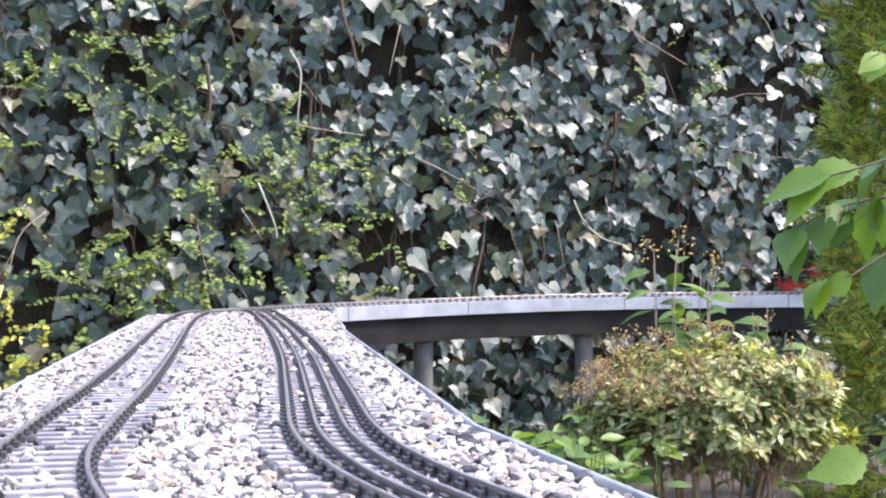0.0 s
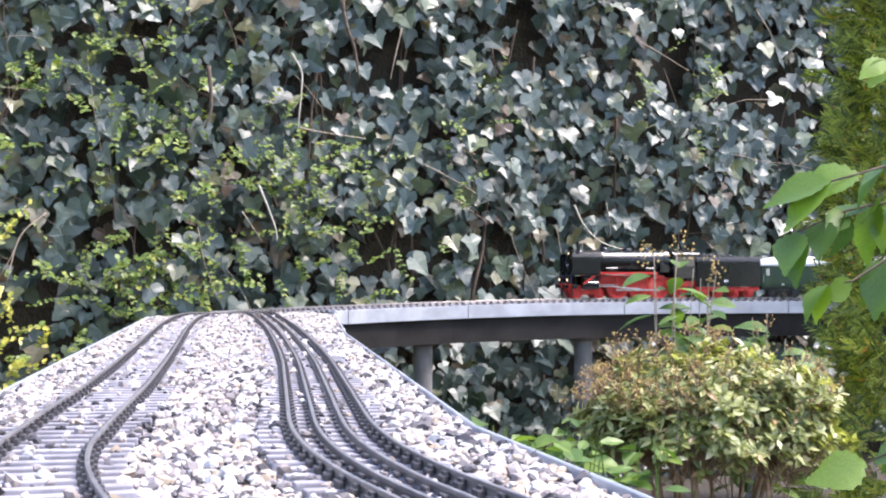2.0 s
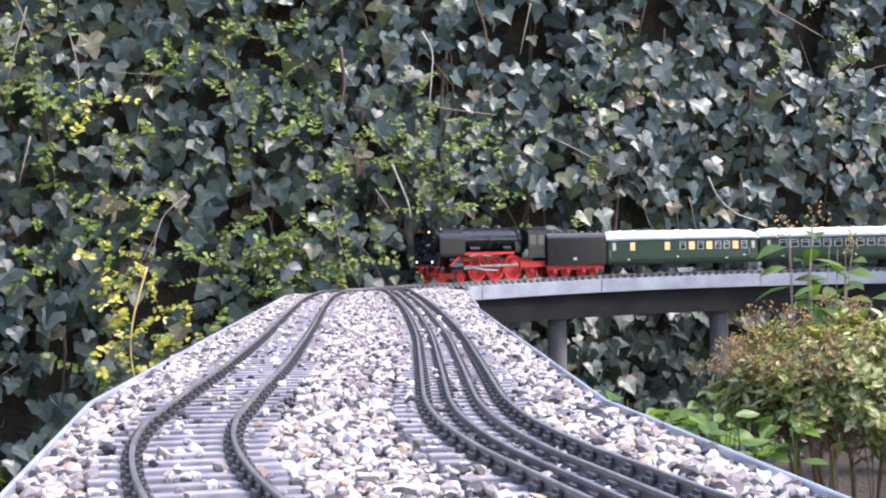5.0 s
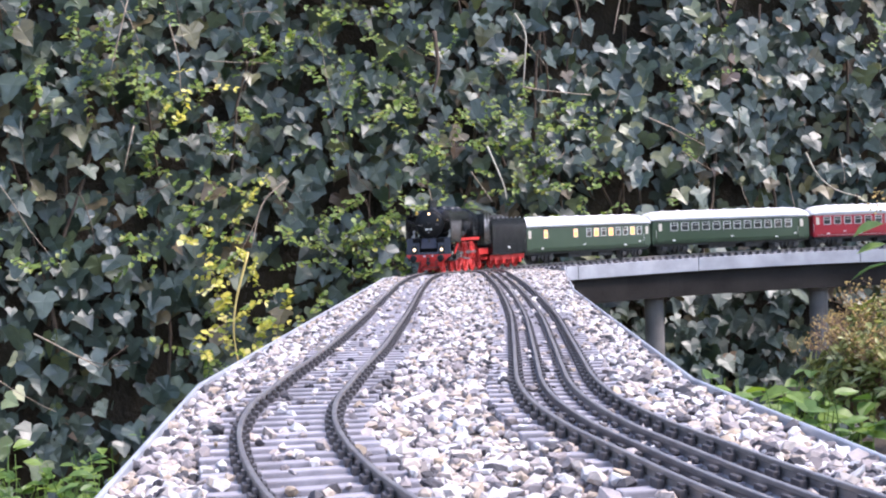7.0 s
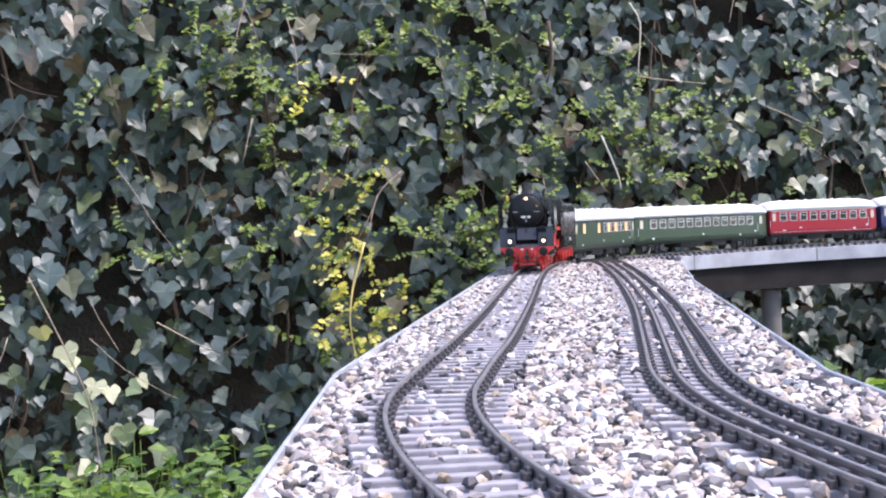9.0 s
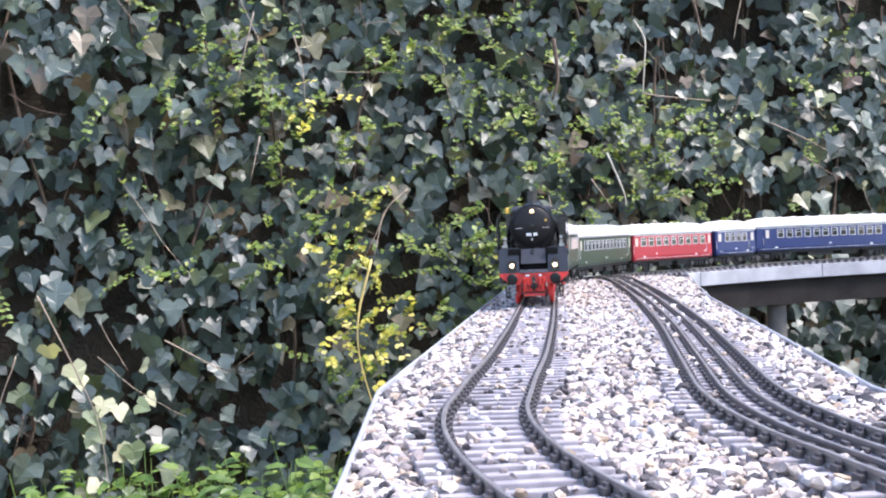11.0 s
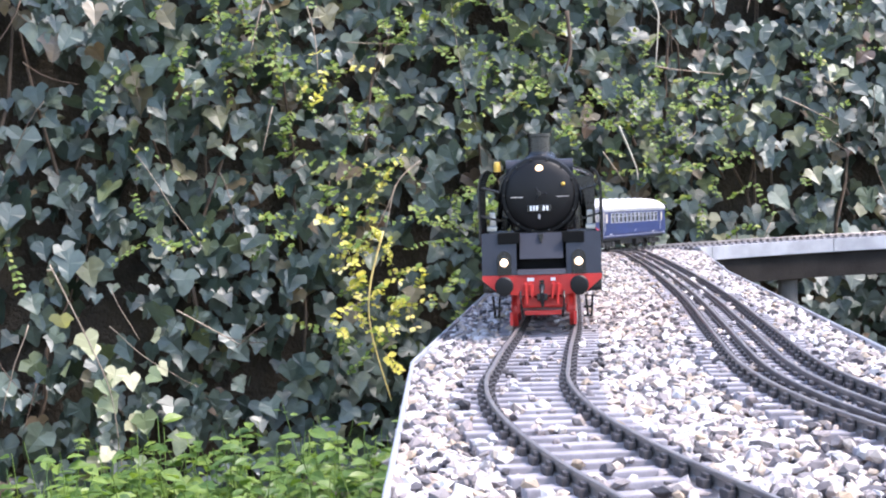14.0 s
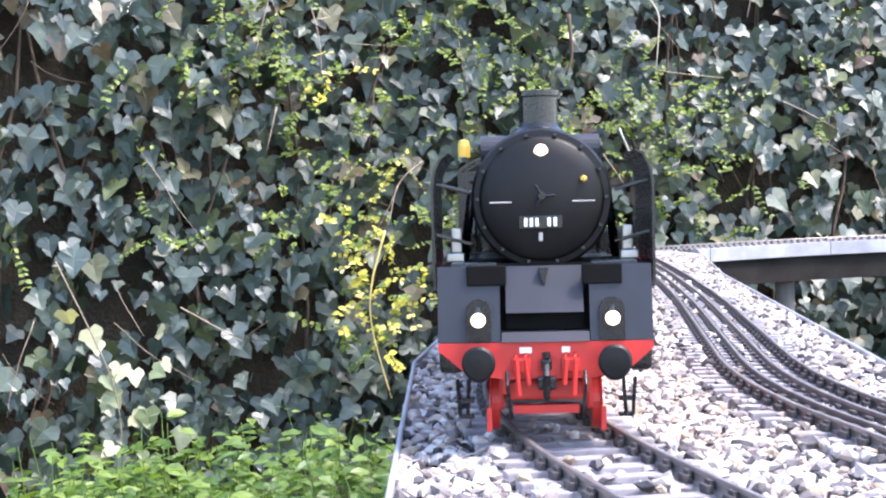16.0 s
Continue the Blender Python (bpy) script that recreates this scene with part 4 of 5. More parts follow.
def make_stalk(x, y, top, n, size, name, label, seed, head=True):
    """An upright plant with long leaves on thin stalks."""
    rnd = random.Random(seed)
    e = tagged(empty(name), label, "plant")
    tw, lv, dry = bmesh.new(), [], []
    for k in range(n):
        bx, by = x + rnd.gauss(0, 0.05), y + rnd.gauss(0, 0.05)
        h = top - rnd.uniform(0, 0.12) if k else top
        p, q = Vector((bx, by, GROUND)), Vector((bx + rnd.gauss(0, 0.05), by, h))
        pts = [p.lerp(q, u) + Vector((0.01 * math.sin(6 * u + k), 0, 0)) for u in np.linspace(0, 1, 8)]
        tube(tw, pts, 0.0018, 0.0010, 5)
        for j in range(9):
            u = 0.52 + 0.47 * j / 9
            c = p.lerp(q, u)
            a = rnd.uniform(0, 2 * math.pi)
            lw = Vector((math.cos(a), math.sin(a) * 0.6, rnd.uniform(-0.35, 0.35))).normalized()
            nr = Vector((rnd.gauss(0, 0.3), -0.4, 1))
            nr = (nr - lw * nr.dot(lw)).normalized()
            s = size * rnd.uniform(0.7, 1.2) * (1.25 - 0.7 * (u - 0.5))
            lv.append(Matrix.Translation(c) @ Matrix(((-lw).cross(nr), -lw, nr)).transposed().to_4x4() @ Matrix.Diagonal((s, s, s, 1)))
        if head and k < 3:
            for j in range(26):
                w = q + Vector((rnd.gauss(0, 0.012), rnd.gauss(0, 0.012), rnd.uniform(-0.03, 0.03)))
                dry.append(Matrix.Translation(w) @ Matrix.Diagonal((0.0024, 0.0024, 0.0036, 1)))
    tagged(part("stalk_mass", tw, M_TWIG, e, "thin green-brown stalks"), kind="stuff")
    tagged(scattered("foliage", LANCE + OVAL[1:2], np.array(lv), M_HERB, e), "pointed fresh green leaves", kind="stuff")
    if dry:
        tagged(scattered("flower_mass", stone_shapes(4, 1), np.array(dry), M_SEED, e), "faded yellow-brown flower heads", kind="stuff")


def make_herbs(cx, cy, rx, ry, n, top, seed, size, name="ground_cover_plant"):
    rnd = random.Random(seed)
    e = tagged(empty(name), "fresh green leafy ground cover beside the railway bed", "plant", group="ground cover")
    tw, lv = bmesh.new(), []
    for _ in range(n):
        x, y = cx + rx * rnd.uniform(-1, 1), cy + ry * rnd.uniform(-1, 1)
        h = GROUND + (top - GROUND) * rnd.uniform(0.35, 1.0)
        p, q = Vector((x, y, GROUND)), Vector((x + rnd.gauss(0, 0.05), y + rnd.gauss(0, 0.05), h))
        tube(tw, [p, p.lerp(q, 0.5) + Vector((rnd.gauss(0, 0.01), 0, 0)), q], 0.002, 0.001, 4)
        for k in range(rnd.randint(8, 14)):
            c = p.lerp(q, rnd.uniform(0.25, 1.0))
            a = rnd.uniform(0, 2 * math.pi)
            lw = Vector((math.cos(a), math.sin(a), rnd.uniform(-0.3, 0.4))).normalized()
            nr = Vector((rnd.gauss(0, 0.35), rnd.gauss(-0.3, 0.3), 1))
            nr = (nr - lw * nr.dot(lw)).normalized()
            s = size * rnd.uniform(0.6, 1.3)
            lv.append(Matrix.Translation(c + lw * 0.01) @ Matrix(((-lw).cross(nr), -lw, nr)).transposed().to_4x4() @ Matrix.Diagonal((s, s, s, 1)))
    tagged(part("stalk_mass", tw, M_HERB, e, "thin green stalks"), kind="stuff")
    tagged(scattered("foliage", OVAL[1:2] + LANCE[1:], np.array(lv), M_HERB, e), "fresh green leaves", kind="stuff")

# ---------------------------------------------------------------- train: x ahead, y to its left, z up from the rail top
TS = 1.10  # the model's size against one to thirty-two


def wheel_mesh(r, tread, material, spokes=0):
    """A flanged wheel, its axle along y."""
    b = bmesh.new()
    lathe(b, [(r * 0.86, -tread), (r, -tread), (r, tread * 0.6), (r + 0.0012, tread * 0.75), (r + 0.0012, tread), (r * 0.86, tread), (r * 0.84, tread * 0.4), (r * 0.84, -tread * 0.4)], None, 28)
    if spokes:
        lathe(b, [(r * 0.24, -tread * 0.9), (r * 0.24, tread * 0.9)], None, 14)
        for k in range(spokes):
            a = 2 * math.pi * k / spokes
            cyl(b, (0, 0, 0), (r * 0.86 * math.cos(a), r * 0.86 * math.sin(a), 0), r * 0.07, r * 0.045, seg=5)
    bmesh.ops.rotate(b, matrix=Matrix.Rotation(math.pi / 2, 3, "X"), verts=b.verts)
    me = bpy.data.meshes.new("wheel")
    bmesh.ops.recalc_face_normals(b, faces=b.faces)
    b.to_mesh(me)
    b.free()
    me.materials.append(material)
    return me


def wheels(parent, xs, r, me, gauge=0.0245 / TS):
    """Pairs of wheels on axles; returns the axles."""
    out = []
    for x in xs:
        b = bmesh.new()
        cyl(b, (0, -gauge, 0), (0, gauge, 0), 0.002, seg=8)
        ax = part("wheelset", b, M_STEEL, parent)
        ax.matrix_basis = pose(x, 0, r)
        held("wheel", me, ax, pose(0, -gauge, 0, 0, 0, 0))
        held("wheel", me, ax, pose(0, gauge, 0, 0, 0, 180))
        out.append(ax)
    return out


def make_loco():
    e = tagged(empty("steam_locomotive"), "black and red model steam locomotive with lit headlamps", "locomotive")
    front = 0.212
    bz, br = 0.097, 0.0300
    # boiler with bands
    b = bmesh.new()
    R = Matrix.Translation((0, 0, bz)) @ Matrix.Rotation(math.pi / 2, 4, "Y")
    lathe(b, [(br, -0.12), (br, 0.0), (br * 1.0, 0.10)], R, 40)
    for x in (-0.10, -0.06, -0.02, 0.02, 0.06, 0.10):
        lathe(b, [(br + 0.0006, x), (br + 0.0006, x + 0.002)], R, 40)
    part("boiler", b, M_BLACK, e, "glossy black boiler with bands", smooth=False)
    b = bmesh.new()
    lathe(b, [(br + 0.0002, 0.10), (br + 0.0006, 0.101), (br + 0.0006, 0.193), (br - 0.0005, 0.1955), (br - 0.003, 0.196)], R, 48)
    sm = part("smokebox", b, M_SMOKE, e, "matt black smokebox")
    b = bmesh.new()
    lathe(b, [(0.0270, 0.1958), (0.0270, 0.1968), (0.0255, 0.1982), (0.019, 0.2005), (0.010, 0.2022), (0.003, 0.2028), (0.0008, 0.2029)], R, 48)
    door = part("smokebox_door", b, M_SMOKE, sm, "domed matt black smokebox door", smooth=True)
    b = bmesh.new()
    for k in range(14):
        a = 2 * math.pi * k / 14
        box(b, 0.1972, 0.0278 * math.cos(a), bz + 0.0278 * math.sin(a), 0.002, 0.0016, 0.0016, 0.0003)
    part("door_clamp_ring", b, M_BLACK, sm)
    for q in (-1, 1):
        b = bmesh.new()
        cyl(b, (0.2028, q * 0.013, 0.0955), (0.2028, q * 0.0225, 0.0955), 0.00035, seg=6)
        part("handrail", b, M_DIM, sm, "thin grey handrail")
    b = bmesh.new()
    cyl(b, (0.2028, 0, bz + 0.001), (0.2065, 0, bz + 0.001), 0.002, 0.0016, seg=10)
    for a in (0, 2.1, 4.2):
        cyl(b, (0.206, 0, bz + 0.001), (0.206, 0.0055 * math.cos(a), bz + 0.001 + 0.0055 * math.sin(a)), 0.0006, seg=5)
    part("door_handle", b, M_BLACK, sm)
    b = bmesh.new()
    box(b, 0.2026, -0.0008, 0.0868, 0.0012, 0.0185, 0.0056, 0.0003)
    plate = part("number_plate", b, M_BLACK, sm, "small black plate with white bars")
    for y in (0.0062, 0.0036, -0.0016, -0.0040, -0.0064):
        c = bmesh.new()
        box(c, 0.2034, y - 0.0008, 0.0868, 0.0006, 0.0015, 0.0038, 0.0003)
        part("bar", c, M_PLATE, sm)
    c = bmesh.new()
    box(c, 0.2024, -0.0008, 0.0805, 0.0006, 0.0018, 0.0036, 0.0003)
    part("bar", c, M_DIM, sm)
    b = bmesh.new()
    bmesh.ops.create_icosphere(b, subdivisions=1, radius=0.0017, matrix=Matrix.Translation((0.2015, 0.0180, 0.1050)))
    part("brass_knob", b, M_BRASS, sm, "small brass knob")
    # lamps
    for y, z, x, r, mm in ((0, 0.1168, 0.199, 0.0036, M_LAMP), (0.0283, 0.046, 0.217, 0.0032, M_LAMPW), (-0.0283, 0.046, 0.217, 0.0032, M_LAMPW)):
        b = bmesh.new()
        cyl(b, (x - 0.007, y, z), (x, y, z), r * 0.9, r * 1.12, seg=18)
        cyl(b, (x - 0.0035, y, z + r * 0.9), (x - 0.0035, y, z + r * 1.7), r * 0.45, r * 0.3, seg=10)
        box(b, x - 0.0035, y, z - r * 1.5, 0.004, 0.003, r * 1.3)
        if y:
            # tall round-headed housing behind the lens
            arch = [(y - 0.0053, z - 0.0095), (y + 0.0053, z - 0.0095)] + [(y + 0.0053 * math.cos(a), z + 0.0035 + 0.0053 * math.sin(a)) for a in np.linspace(0, math.pi, 12)]
            prism(b, arch, x - 0.009, x - 0.0028)
        lamp = part("headlamp", b, M_BLACK, e, "round black headlamp, lit")
        b = bmesh.new()
        lathe(b, [(r * 0.98, 0), (r * 0.8, 0.0012), (r * 0.3, 0.0018)], Matrix.Translation((x, y, z)) @ Matrix.Rotation(math.pi / 2, 4, "Y"), 18)
        part("lamp_glass", b, mm, lamp, "glowing warm lamp glass", smooth=True)
    # chimney, domes, pipes
    b = bmesh.new()
    lathe(b, [(0.0150, 0.1235), (0.0125, 0.1265), (0.0094, 0.1290), (0.0088, 0.131), (0.0088, 0.1425), (0.0097, 0.1430), (0.0097, 0.1455), (0.0074, 0.1455), (0.0068, 0.138)], Matrix.Translation((0.165, 0, 0)), 28)
    part("chimney", b, M_BLACK, e, "short black chimney", smooth=False)
    for x, r, h in ((0.085, 0.0125, 0.1345), (0.01, 0.0135, 0.1335), (-0.05, 0.012, 0.134)):
        b = bmesh.new()
        lathe(b, [(r * 1.12, 0.1235), (r, 0.126), (r, h - 0.004), (r * 0.75, h - 0.0008), (r * 0.3, h)], Matrix.Translation((x, 0, 0)), 22)
        part("dome", b, M_BLACK, e, "black boiler dome", smooth=True)
    b = bmesh.new()
    cyl(b, (0.181, -0.026, 0.1185), (0.181, 0.026, 0.1185), 0.0065, seg=20)
    part("preheater", b, M_GREY, e, "dark grey preheater drum across the smokebox")
    for s in (-1, 1):
        for name, pts, r in (("boiler_handrail", [(0.18, s * 0.0305, bz + 0.008), (0.05, s * 0.0315, bz + 0.008), (-0.11, s * 0.0315, bz + 0.008)], 0.0007),
                             ("steam_pipe", [(0.15, s * 0.031, bz + 0.004), (0.14, s * 0.034, bz - 0.015), (0.13, s * 0.036, 0.066)], 0.0022),
                             ("sand_pipe", [(0.01, s * 0.013, 0.126), (0.01, s * 0.030, 0.105), (0.01, s * 0.033, 0.085), (0.02, s * 0.034, 0.068)], 0.0012),
                             ("feed_pipe", [(-0.03, s * 0.026, 0.112), (-0.02, s * 0.033, 0.09), (-0.02, s * 0.034, 0.068)], 0.001)):
            b = bmesh.new()
            tube(b, pts, r, r, 7)
            part(name, b, M_BLACK, e, smooth=True)
        for x0, x1, r in ((0.06, 0.095, 0.0065), (-0.06, -0.03, 0.0055)):
            b = bmesh.new()
            cyl(b, (x0, s * 0.037, 0.075), (x1, s * 0.037, 0.075), r, seg=16)
            part("pump", b, M_BLACK, e, "black pump on the running board")
    for s in (-1, 1):
        b = bmesh.new()
        box(b, 0.176, s * 0.038, 0.079, 0.006, 0.0048, 0.011, 0.0008)
        box(b, 0.178, s * 0.0385, 0.0715, 0.012, 0.008, 0.004, 0.0008)
        part("valve_box", b, M_STEEL, e, "bright metal valve box")
    b = bmesh.new()
    lathe(b, [(0.0028, 0), (0.0028, 0.005), (0.0022, 0.0075), (0.0008, 0.008)], Matrix.Translation((0.165, -0.034, 0.1165)), 12)
    part("bell", b, M_BRASS, e, "small brass bell")
    # smoke deflectors, curved in at the top
    for s in (-1, 1):
        b = bmesh.new()
        prof = [(0.0470, 0.0585), (0.0474, 0.064), (0.0476, 0.102), (0.0466, 0.109), (0.0440, 0.1145), (0.0405, 0.1170)]
        inner = [(y - 0.0012, z) for y, z in prof]
        outl = [(s * y, z) for y, z in prof + inner[::-1]]
        prism(b, outl if s > 0 else outl[::-1], 0.118, 0.208)
        part("smoke_deflector", b, M_BLACK, e, "tall black smoke deflector plate")
        for z in (0.058, 0.082, 0.104):
            b = bmesh.new()
            cyl(b, (0.20, s * 0.031 if z > 0.07 else s * 0.035, z - 0.004), (0.203, s * 0.0455, z), 0.0008, seg=6)
            part("deflector_stay", b, M_BLACK, e)
    # front apron: sloping grey plates with a stepped middle
    for s in (-1, 1):
        b = bmesh.new()
        prism(b, [(0.2135, 0.0365), (0.2075, 0.0685), (0.2055, 0.0685), (0.2105, 0.0365)], s * 0.019 if s > 0 else -0.0455, 0.0455 if s > 0 else s * 0.019, "y")
        part("apron_plate", b, M_GREY, e, "sloping dark grey front plate")
        b = bmesh.new()
        box(b, 0.2005, s * 0.030, 0.067, 0.012, 0.020, 0.006, 0.001)
        part("step_plate", b, M_BLACK, e)
    b = bmesh.new()
    prism(b, [(0.2115, 0.0485), (0.200, 0.068), (0.196, 0.068), (0.2075, 0.0485)], -0.0165, 0.0165, "y")
    prism(b, [(0.2165, 0.0365), (0.2135, 0.0405), (0.2055, 0.0405), (0.2055, 0.0365)], -0.0185, 0.0185, "y")
    part("apron_middle", b, M_GREY, e, "stepped dark grey plate over the buffer beam")
    # back of the apron's opening, its shade painted near black
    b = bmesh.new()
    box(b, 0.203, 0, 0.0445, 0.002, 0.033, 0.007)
    part("apron_recess", b, M_RECESS, e)
    # black boxes painted as the shaded hollows beside the middle plate
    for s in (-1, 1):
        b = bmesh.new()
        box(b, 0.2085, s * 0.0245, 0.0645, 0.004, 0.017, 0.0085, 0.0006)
        part("step_recess", b, M_RECESS, e)
    b = bmesh.new()
    prism(b, [(0.002, 0.0672), (-0.002, 0.0672), (-0.0006, 0.0605), (0.0006, 0.0605)], 0.2005, 0.2055)
    part("pennant", b, M_BLACK, e)
    # buffer beam, buffers, coupling, hoses
    b = bmesh.new()
    prism(b, [(-0.0455, 0.0362), (-0.0455, 0.033), (-0.034, 0.0235), (-0.018, 0.0215), (0.018, 0.0215), (0.034, 0.0235), (0.0455, 0.033), (0.0455, 0.0362)], 0.2105, 0.2135)
    beam = part("buffer_beam", b, M_RED, e, "bright red buffer beam")
    for s in (-1, 1):
        b = bmesh.new()
        M = Matrix.Translation((0.2135, s * 0.0283, 0.0288)) @ Matrix.Rotation(math.pi / 2, 4, "Y")
        lathe(b, [(0.0042, 0), (0.0042, 0.008), (0.0025, 0.0085), (0.0025, 0.0125), (0.0069, 0.0130), (0.0071, 0.0138), (0.0060, 0.0150), (0.002, 0.0154)], M, 24)
        part("buffer", b, M_SMOKE, e, "round matt black buffer")
        b = bmesh.new()
        for y, ln in ((0.0125, 0.012), (0.0085, 0.009)):
            tube(b, [(0.2135, s * y, 0.031), (0.2185, s * y, 0.029), (0.218, s * (y - 0.001), 0.029 - ln)], 0.0011, 0.0011, 6)
        box(b, 0.2145, s * 0.0105, 0.0265, 0.003, 0.008, 0.006, 0.0008)
        part("brake_hose", b, M_RED, e, "red painted brake hoses")
        b = bmesh.new()
        tube(b, [(0.214, s * 0.0165, 0.024), (0.218, s * 0.0165, 0.020), (0.216, s * 0.0155, 0.013), (0.213, s * 0.0150, 0.009)], 0.0008, 0.0008, 6)
        part("hose", b, M_BLACK, e)
        c = bmesh.new()
        box(c, 0.2138, s * 0.0085 + 0.0, 0.0328, 0.0006, 0.0052 if s < 0 else 0.0036, 0.0026, 0.0002)
        part("bar", c, M_PLATE, beam)
    b = bmesh.new()
    box(b, 0.2165, 0, 0.027, 0.007, 0.0046, 0.0055, 0.0012)
    cyl(b, (0.2205, 0, 0.030), (0.2205, 0, 0.0325), 0.0018, seg=8)
    tube(b, [(0.219, 0, 0.027), (0.222, 0, 0.023), (0.2205, 0, 0.0175), (0.217, 0, 0.0165)], 0.0016, 0.0016, 6)
    box(b, 0.2165, 0, 0.0205, 0.005, 0.008, 0.004, 0.0008)
    part("coupling", b, M_BLACK, e, "black screw coupling")
    # running board, cylinders, frames
    b = bmesh.new()
    box(b, 0.03, 0, 0.0655, 0.195, 0.088, 0.0022)
    part("running_board", b, M_BLACK, e, "black running board")
    # added plates close the gaps behind the apron, in the recess black
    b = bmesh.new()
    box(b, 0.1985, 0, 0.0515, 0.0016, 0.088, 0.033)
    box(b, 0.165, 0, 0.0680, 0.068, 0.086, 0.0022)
    part("apron_backing", b, M_RECESS, e)
    b = bmesh.new()
    for s in (-1, 1):
        box(b, 0.03, s * 0.0448, 0.0640, 0.195, 0.0016, 0.0062)
        prism(b, [(0.127, 0.0672), (0.127, 0.0600), (0.168, 0.0350), (0.174, 0.0362)], s * 0.0448 - 0.0008, s * 0.0448 + 0.0008, "y")
    part("board_edge", b, M_RED, e, "red edge of the running board")
    for s in (-1, 1):
        b = bmesh.new()
        cyl(b, (0.125, s * 0.035, 0.033), (0.166, s * 0.035, 0.033), 0.0118, seg=24)
        cyl(b, (0.122, s * 0.035, 0.049), (0.169, s * 0.035, 0.049), 0.0068, seg=18)
        cyl(b, (0.120, s * 0.035, 0.033), (0.125, s * 0.035, 0.033), 0.009, seg=18)
        cyl(b, (0.166, s * 0.035, 0.033), (0.170, s * 0.035, 0.033), 0.009, 0.006, seg=18)
        box(b, 0.1455, s * 0.034, 0.043, 0.036, 0.018, 0.014, 0.001)
        part("cylinder", b, M_BLACK, e, "black steam cylinder")
        b = bmesh.new()
        box(b, -0.01, s * 0.017, 0.041, 0.32, 0.003, 0.020)
        box(b, 0.19, s * 0.017, 0.024, 0.045, 0.003, 0.014)
        box(b, 0.085, s * 0.030, 0.050, 0.05, 0.002, 0.010)
        box(b, 0.05, s * 0.040, 0.056, 0.07, 0.003, 0.004)
        box(b, 0.062, s * 0.041, 0.044, 0.004, 0.004, 0.022)
        box(b, -0.15, s * 0.036, 0.034, 0.10, 0.003, 0.014)
        box(b, -0.135, s * 0.041, 0.020, 0.018, 0.010, 0.003)
        part("frame", b, M_RED, e, "red painted frame plate")
        b = bmesh.new()
        tube(b, [(0.205, s * 0.033, 0.021), (0.203, s * 0.034, 0.008)], 0.0009, 0.0009, 5)
        box(b, 0.203, s * 0.034, 0.0085, 0.006, 0.006, 0.0012)
        box(b, 0.203, s * 0.034, 0.0145, 0.006, 0.006, 0.0012)
        tube(b, [(0.205, s * 0.038, 0.021), (0.203, s * 0.037, 0.008)], 0.0009, 0.0009, 5)
        part("step", b, M_BLACK, e, "black footstep")
        b = bmesh.new()
        box(b, 0.199, s * 0.0405, 0.0285, 0.016, 0.010, 0.011, 0.0025)
        part("corner_fairing", b, M_BLACK, e)
    b = bmesh.new()
    box(b, 0.195, 0, 0.0175, 0.020, 0.034, 0.006, 0.001)
    box(b, 0.205, 0, 0.0115, 0.006, 0.028, 0.003)
    for s in (-1, 1):
        box(b, 0.148, s * 0.019, 0.0155, 0.10, 0.0025, 0.010, 0.001)
        box(b, 0.204, s * 0.0245, 0.0070, 0.0016, 0.0022, 0.010)
    part("bogie_frame", b, M_RED, e, "red front bogie frame")
    bw = wheel_mesh(0.0135, 0.0022, M_RED, 10)
    wheels(e, (0.183, 0.113), 0.0135, bw)
    wheels(e, (-0.158,), 0.0195, wheel_mesh(0.0195, 0.0022, M_RED, 12))
    drivers = wheels(e, (0.052, -0.0155, -0.083), 0.0312, wheel_mesh(0.0312, 0.0024, M_RED, 18))
    # rods
    rods = []
    for s in (-1, 1):
        b = bmesh.new()
        box(b, 0, 0, 0, 0.145, 0.0018, 0.0042, 0.0006)
        for x in (-0.0675, 0, 0.0675):
            cyl(b, (x, -0.0015, 0), (x, 0.0015, 0), 0.0042, seg=12)
        rod = part("coupling_rod", b, M_STEEL, e, "bright steel coupling rod")
        rods.append((rod, s * 0.0315, -0.0155, 0.0312))
        b = bmesh.new()
        cyl(b, (0.118, s * 0.035, 0.033), (0.07, s * 0.035, 0.033), 0.0014, seg=8)
        box(b, 0.085, s * 0.035, 0.0375, 0.062, 0.002, 0.0022)
        tube(b, [(0.078, s * 0.036, 0.034), (0.03, s * 0.0345, 0.028), (-0.0155, s * 0.034, 0.026)], 0.0018, 0.0018, 6)
        part("piston_rod", b, M_STEEL, e, "bright steel piston and connecting rod")
    # cab
    b = bmesh.new()
    lathe(b, [(br, -0.12), (br + 0.003, -0.121), (br + 0.003, -0.10), (br, -0.0995)], R, 40)
    box(b, -0.105, 0, 0.078, 0.04, 0.062, 0.03, 0.004)
    part("firebox", b, M_BLACK, e, "black firebox")
    cabm = bmesh.new()
    for s in (-1, 1):
        y0 = s * 0.0452
        box(cabm, -0.160, y0, 0.0665, 0.075, 0.0016, 0.033)
        box(cabm, -0.160, y0, 0.1125, 0.075, 0.0016, 0.009)
        for x in (-0.1255, -0.160, -0.1945):
            box(cabm, x, y0, 0.0955, 0.006, 0.0016, 0.026)
    box(cabm, -0.1235, 0, 0.094, 0.0016, 0.090, 0.045)
    cab = part("cab", cabm, M_BLACK, e, "black driver's cab with side windows")
    b = bmesh.new()
    arc = [(0.0475 * math.sin(a), 0.116 + 0.0135 * (math.cos(a) - math.cos(1.35)) / (1 - math.cos(1.35))) for a in np.linspace(-1.35, 1.35, 15)]
    prism(b, arc + [(y * 0.97, z - 0.0015) for y, z in arc[::-1]], -0.206, -0.120)
    part("cab_roof", b, M_BLACK, e, "curved black cab roof")
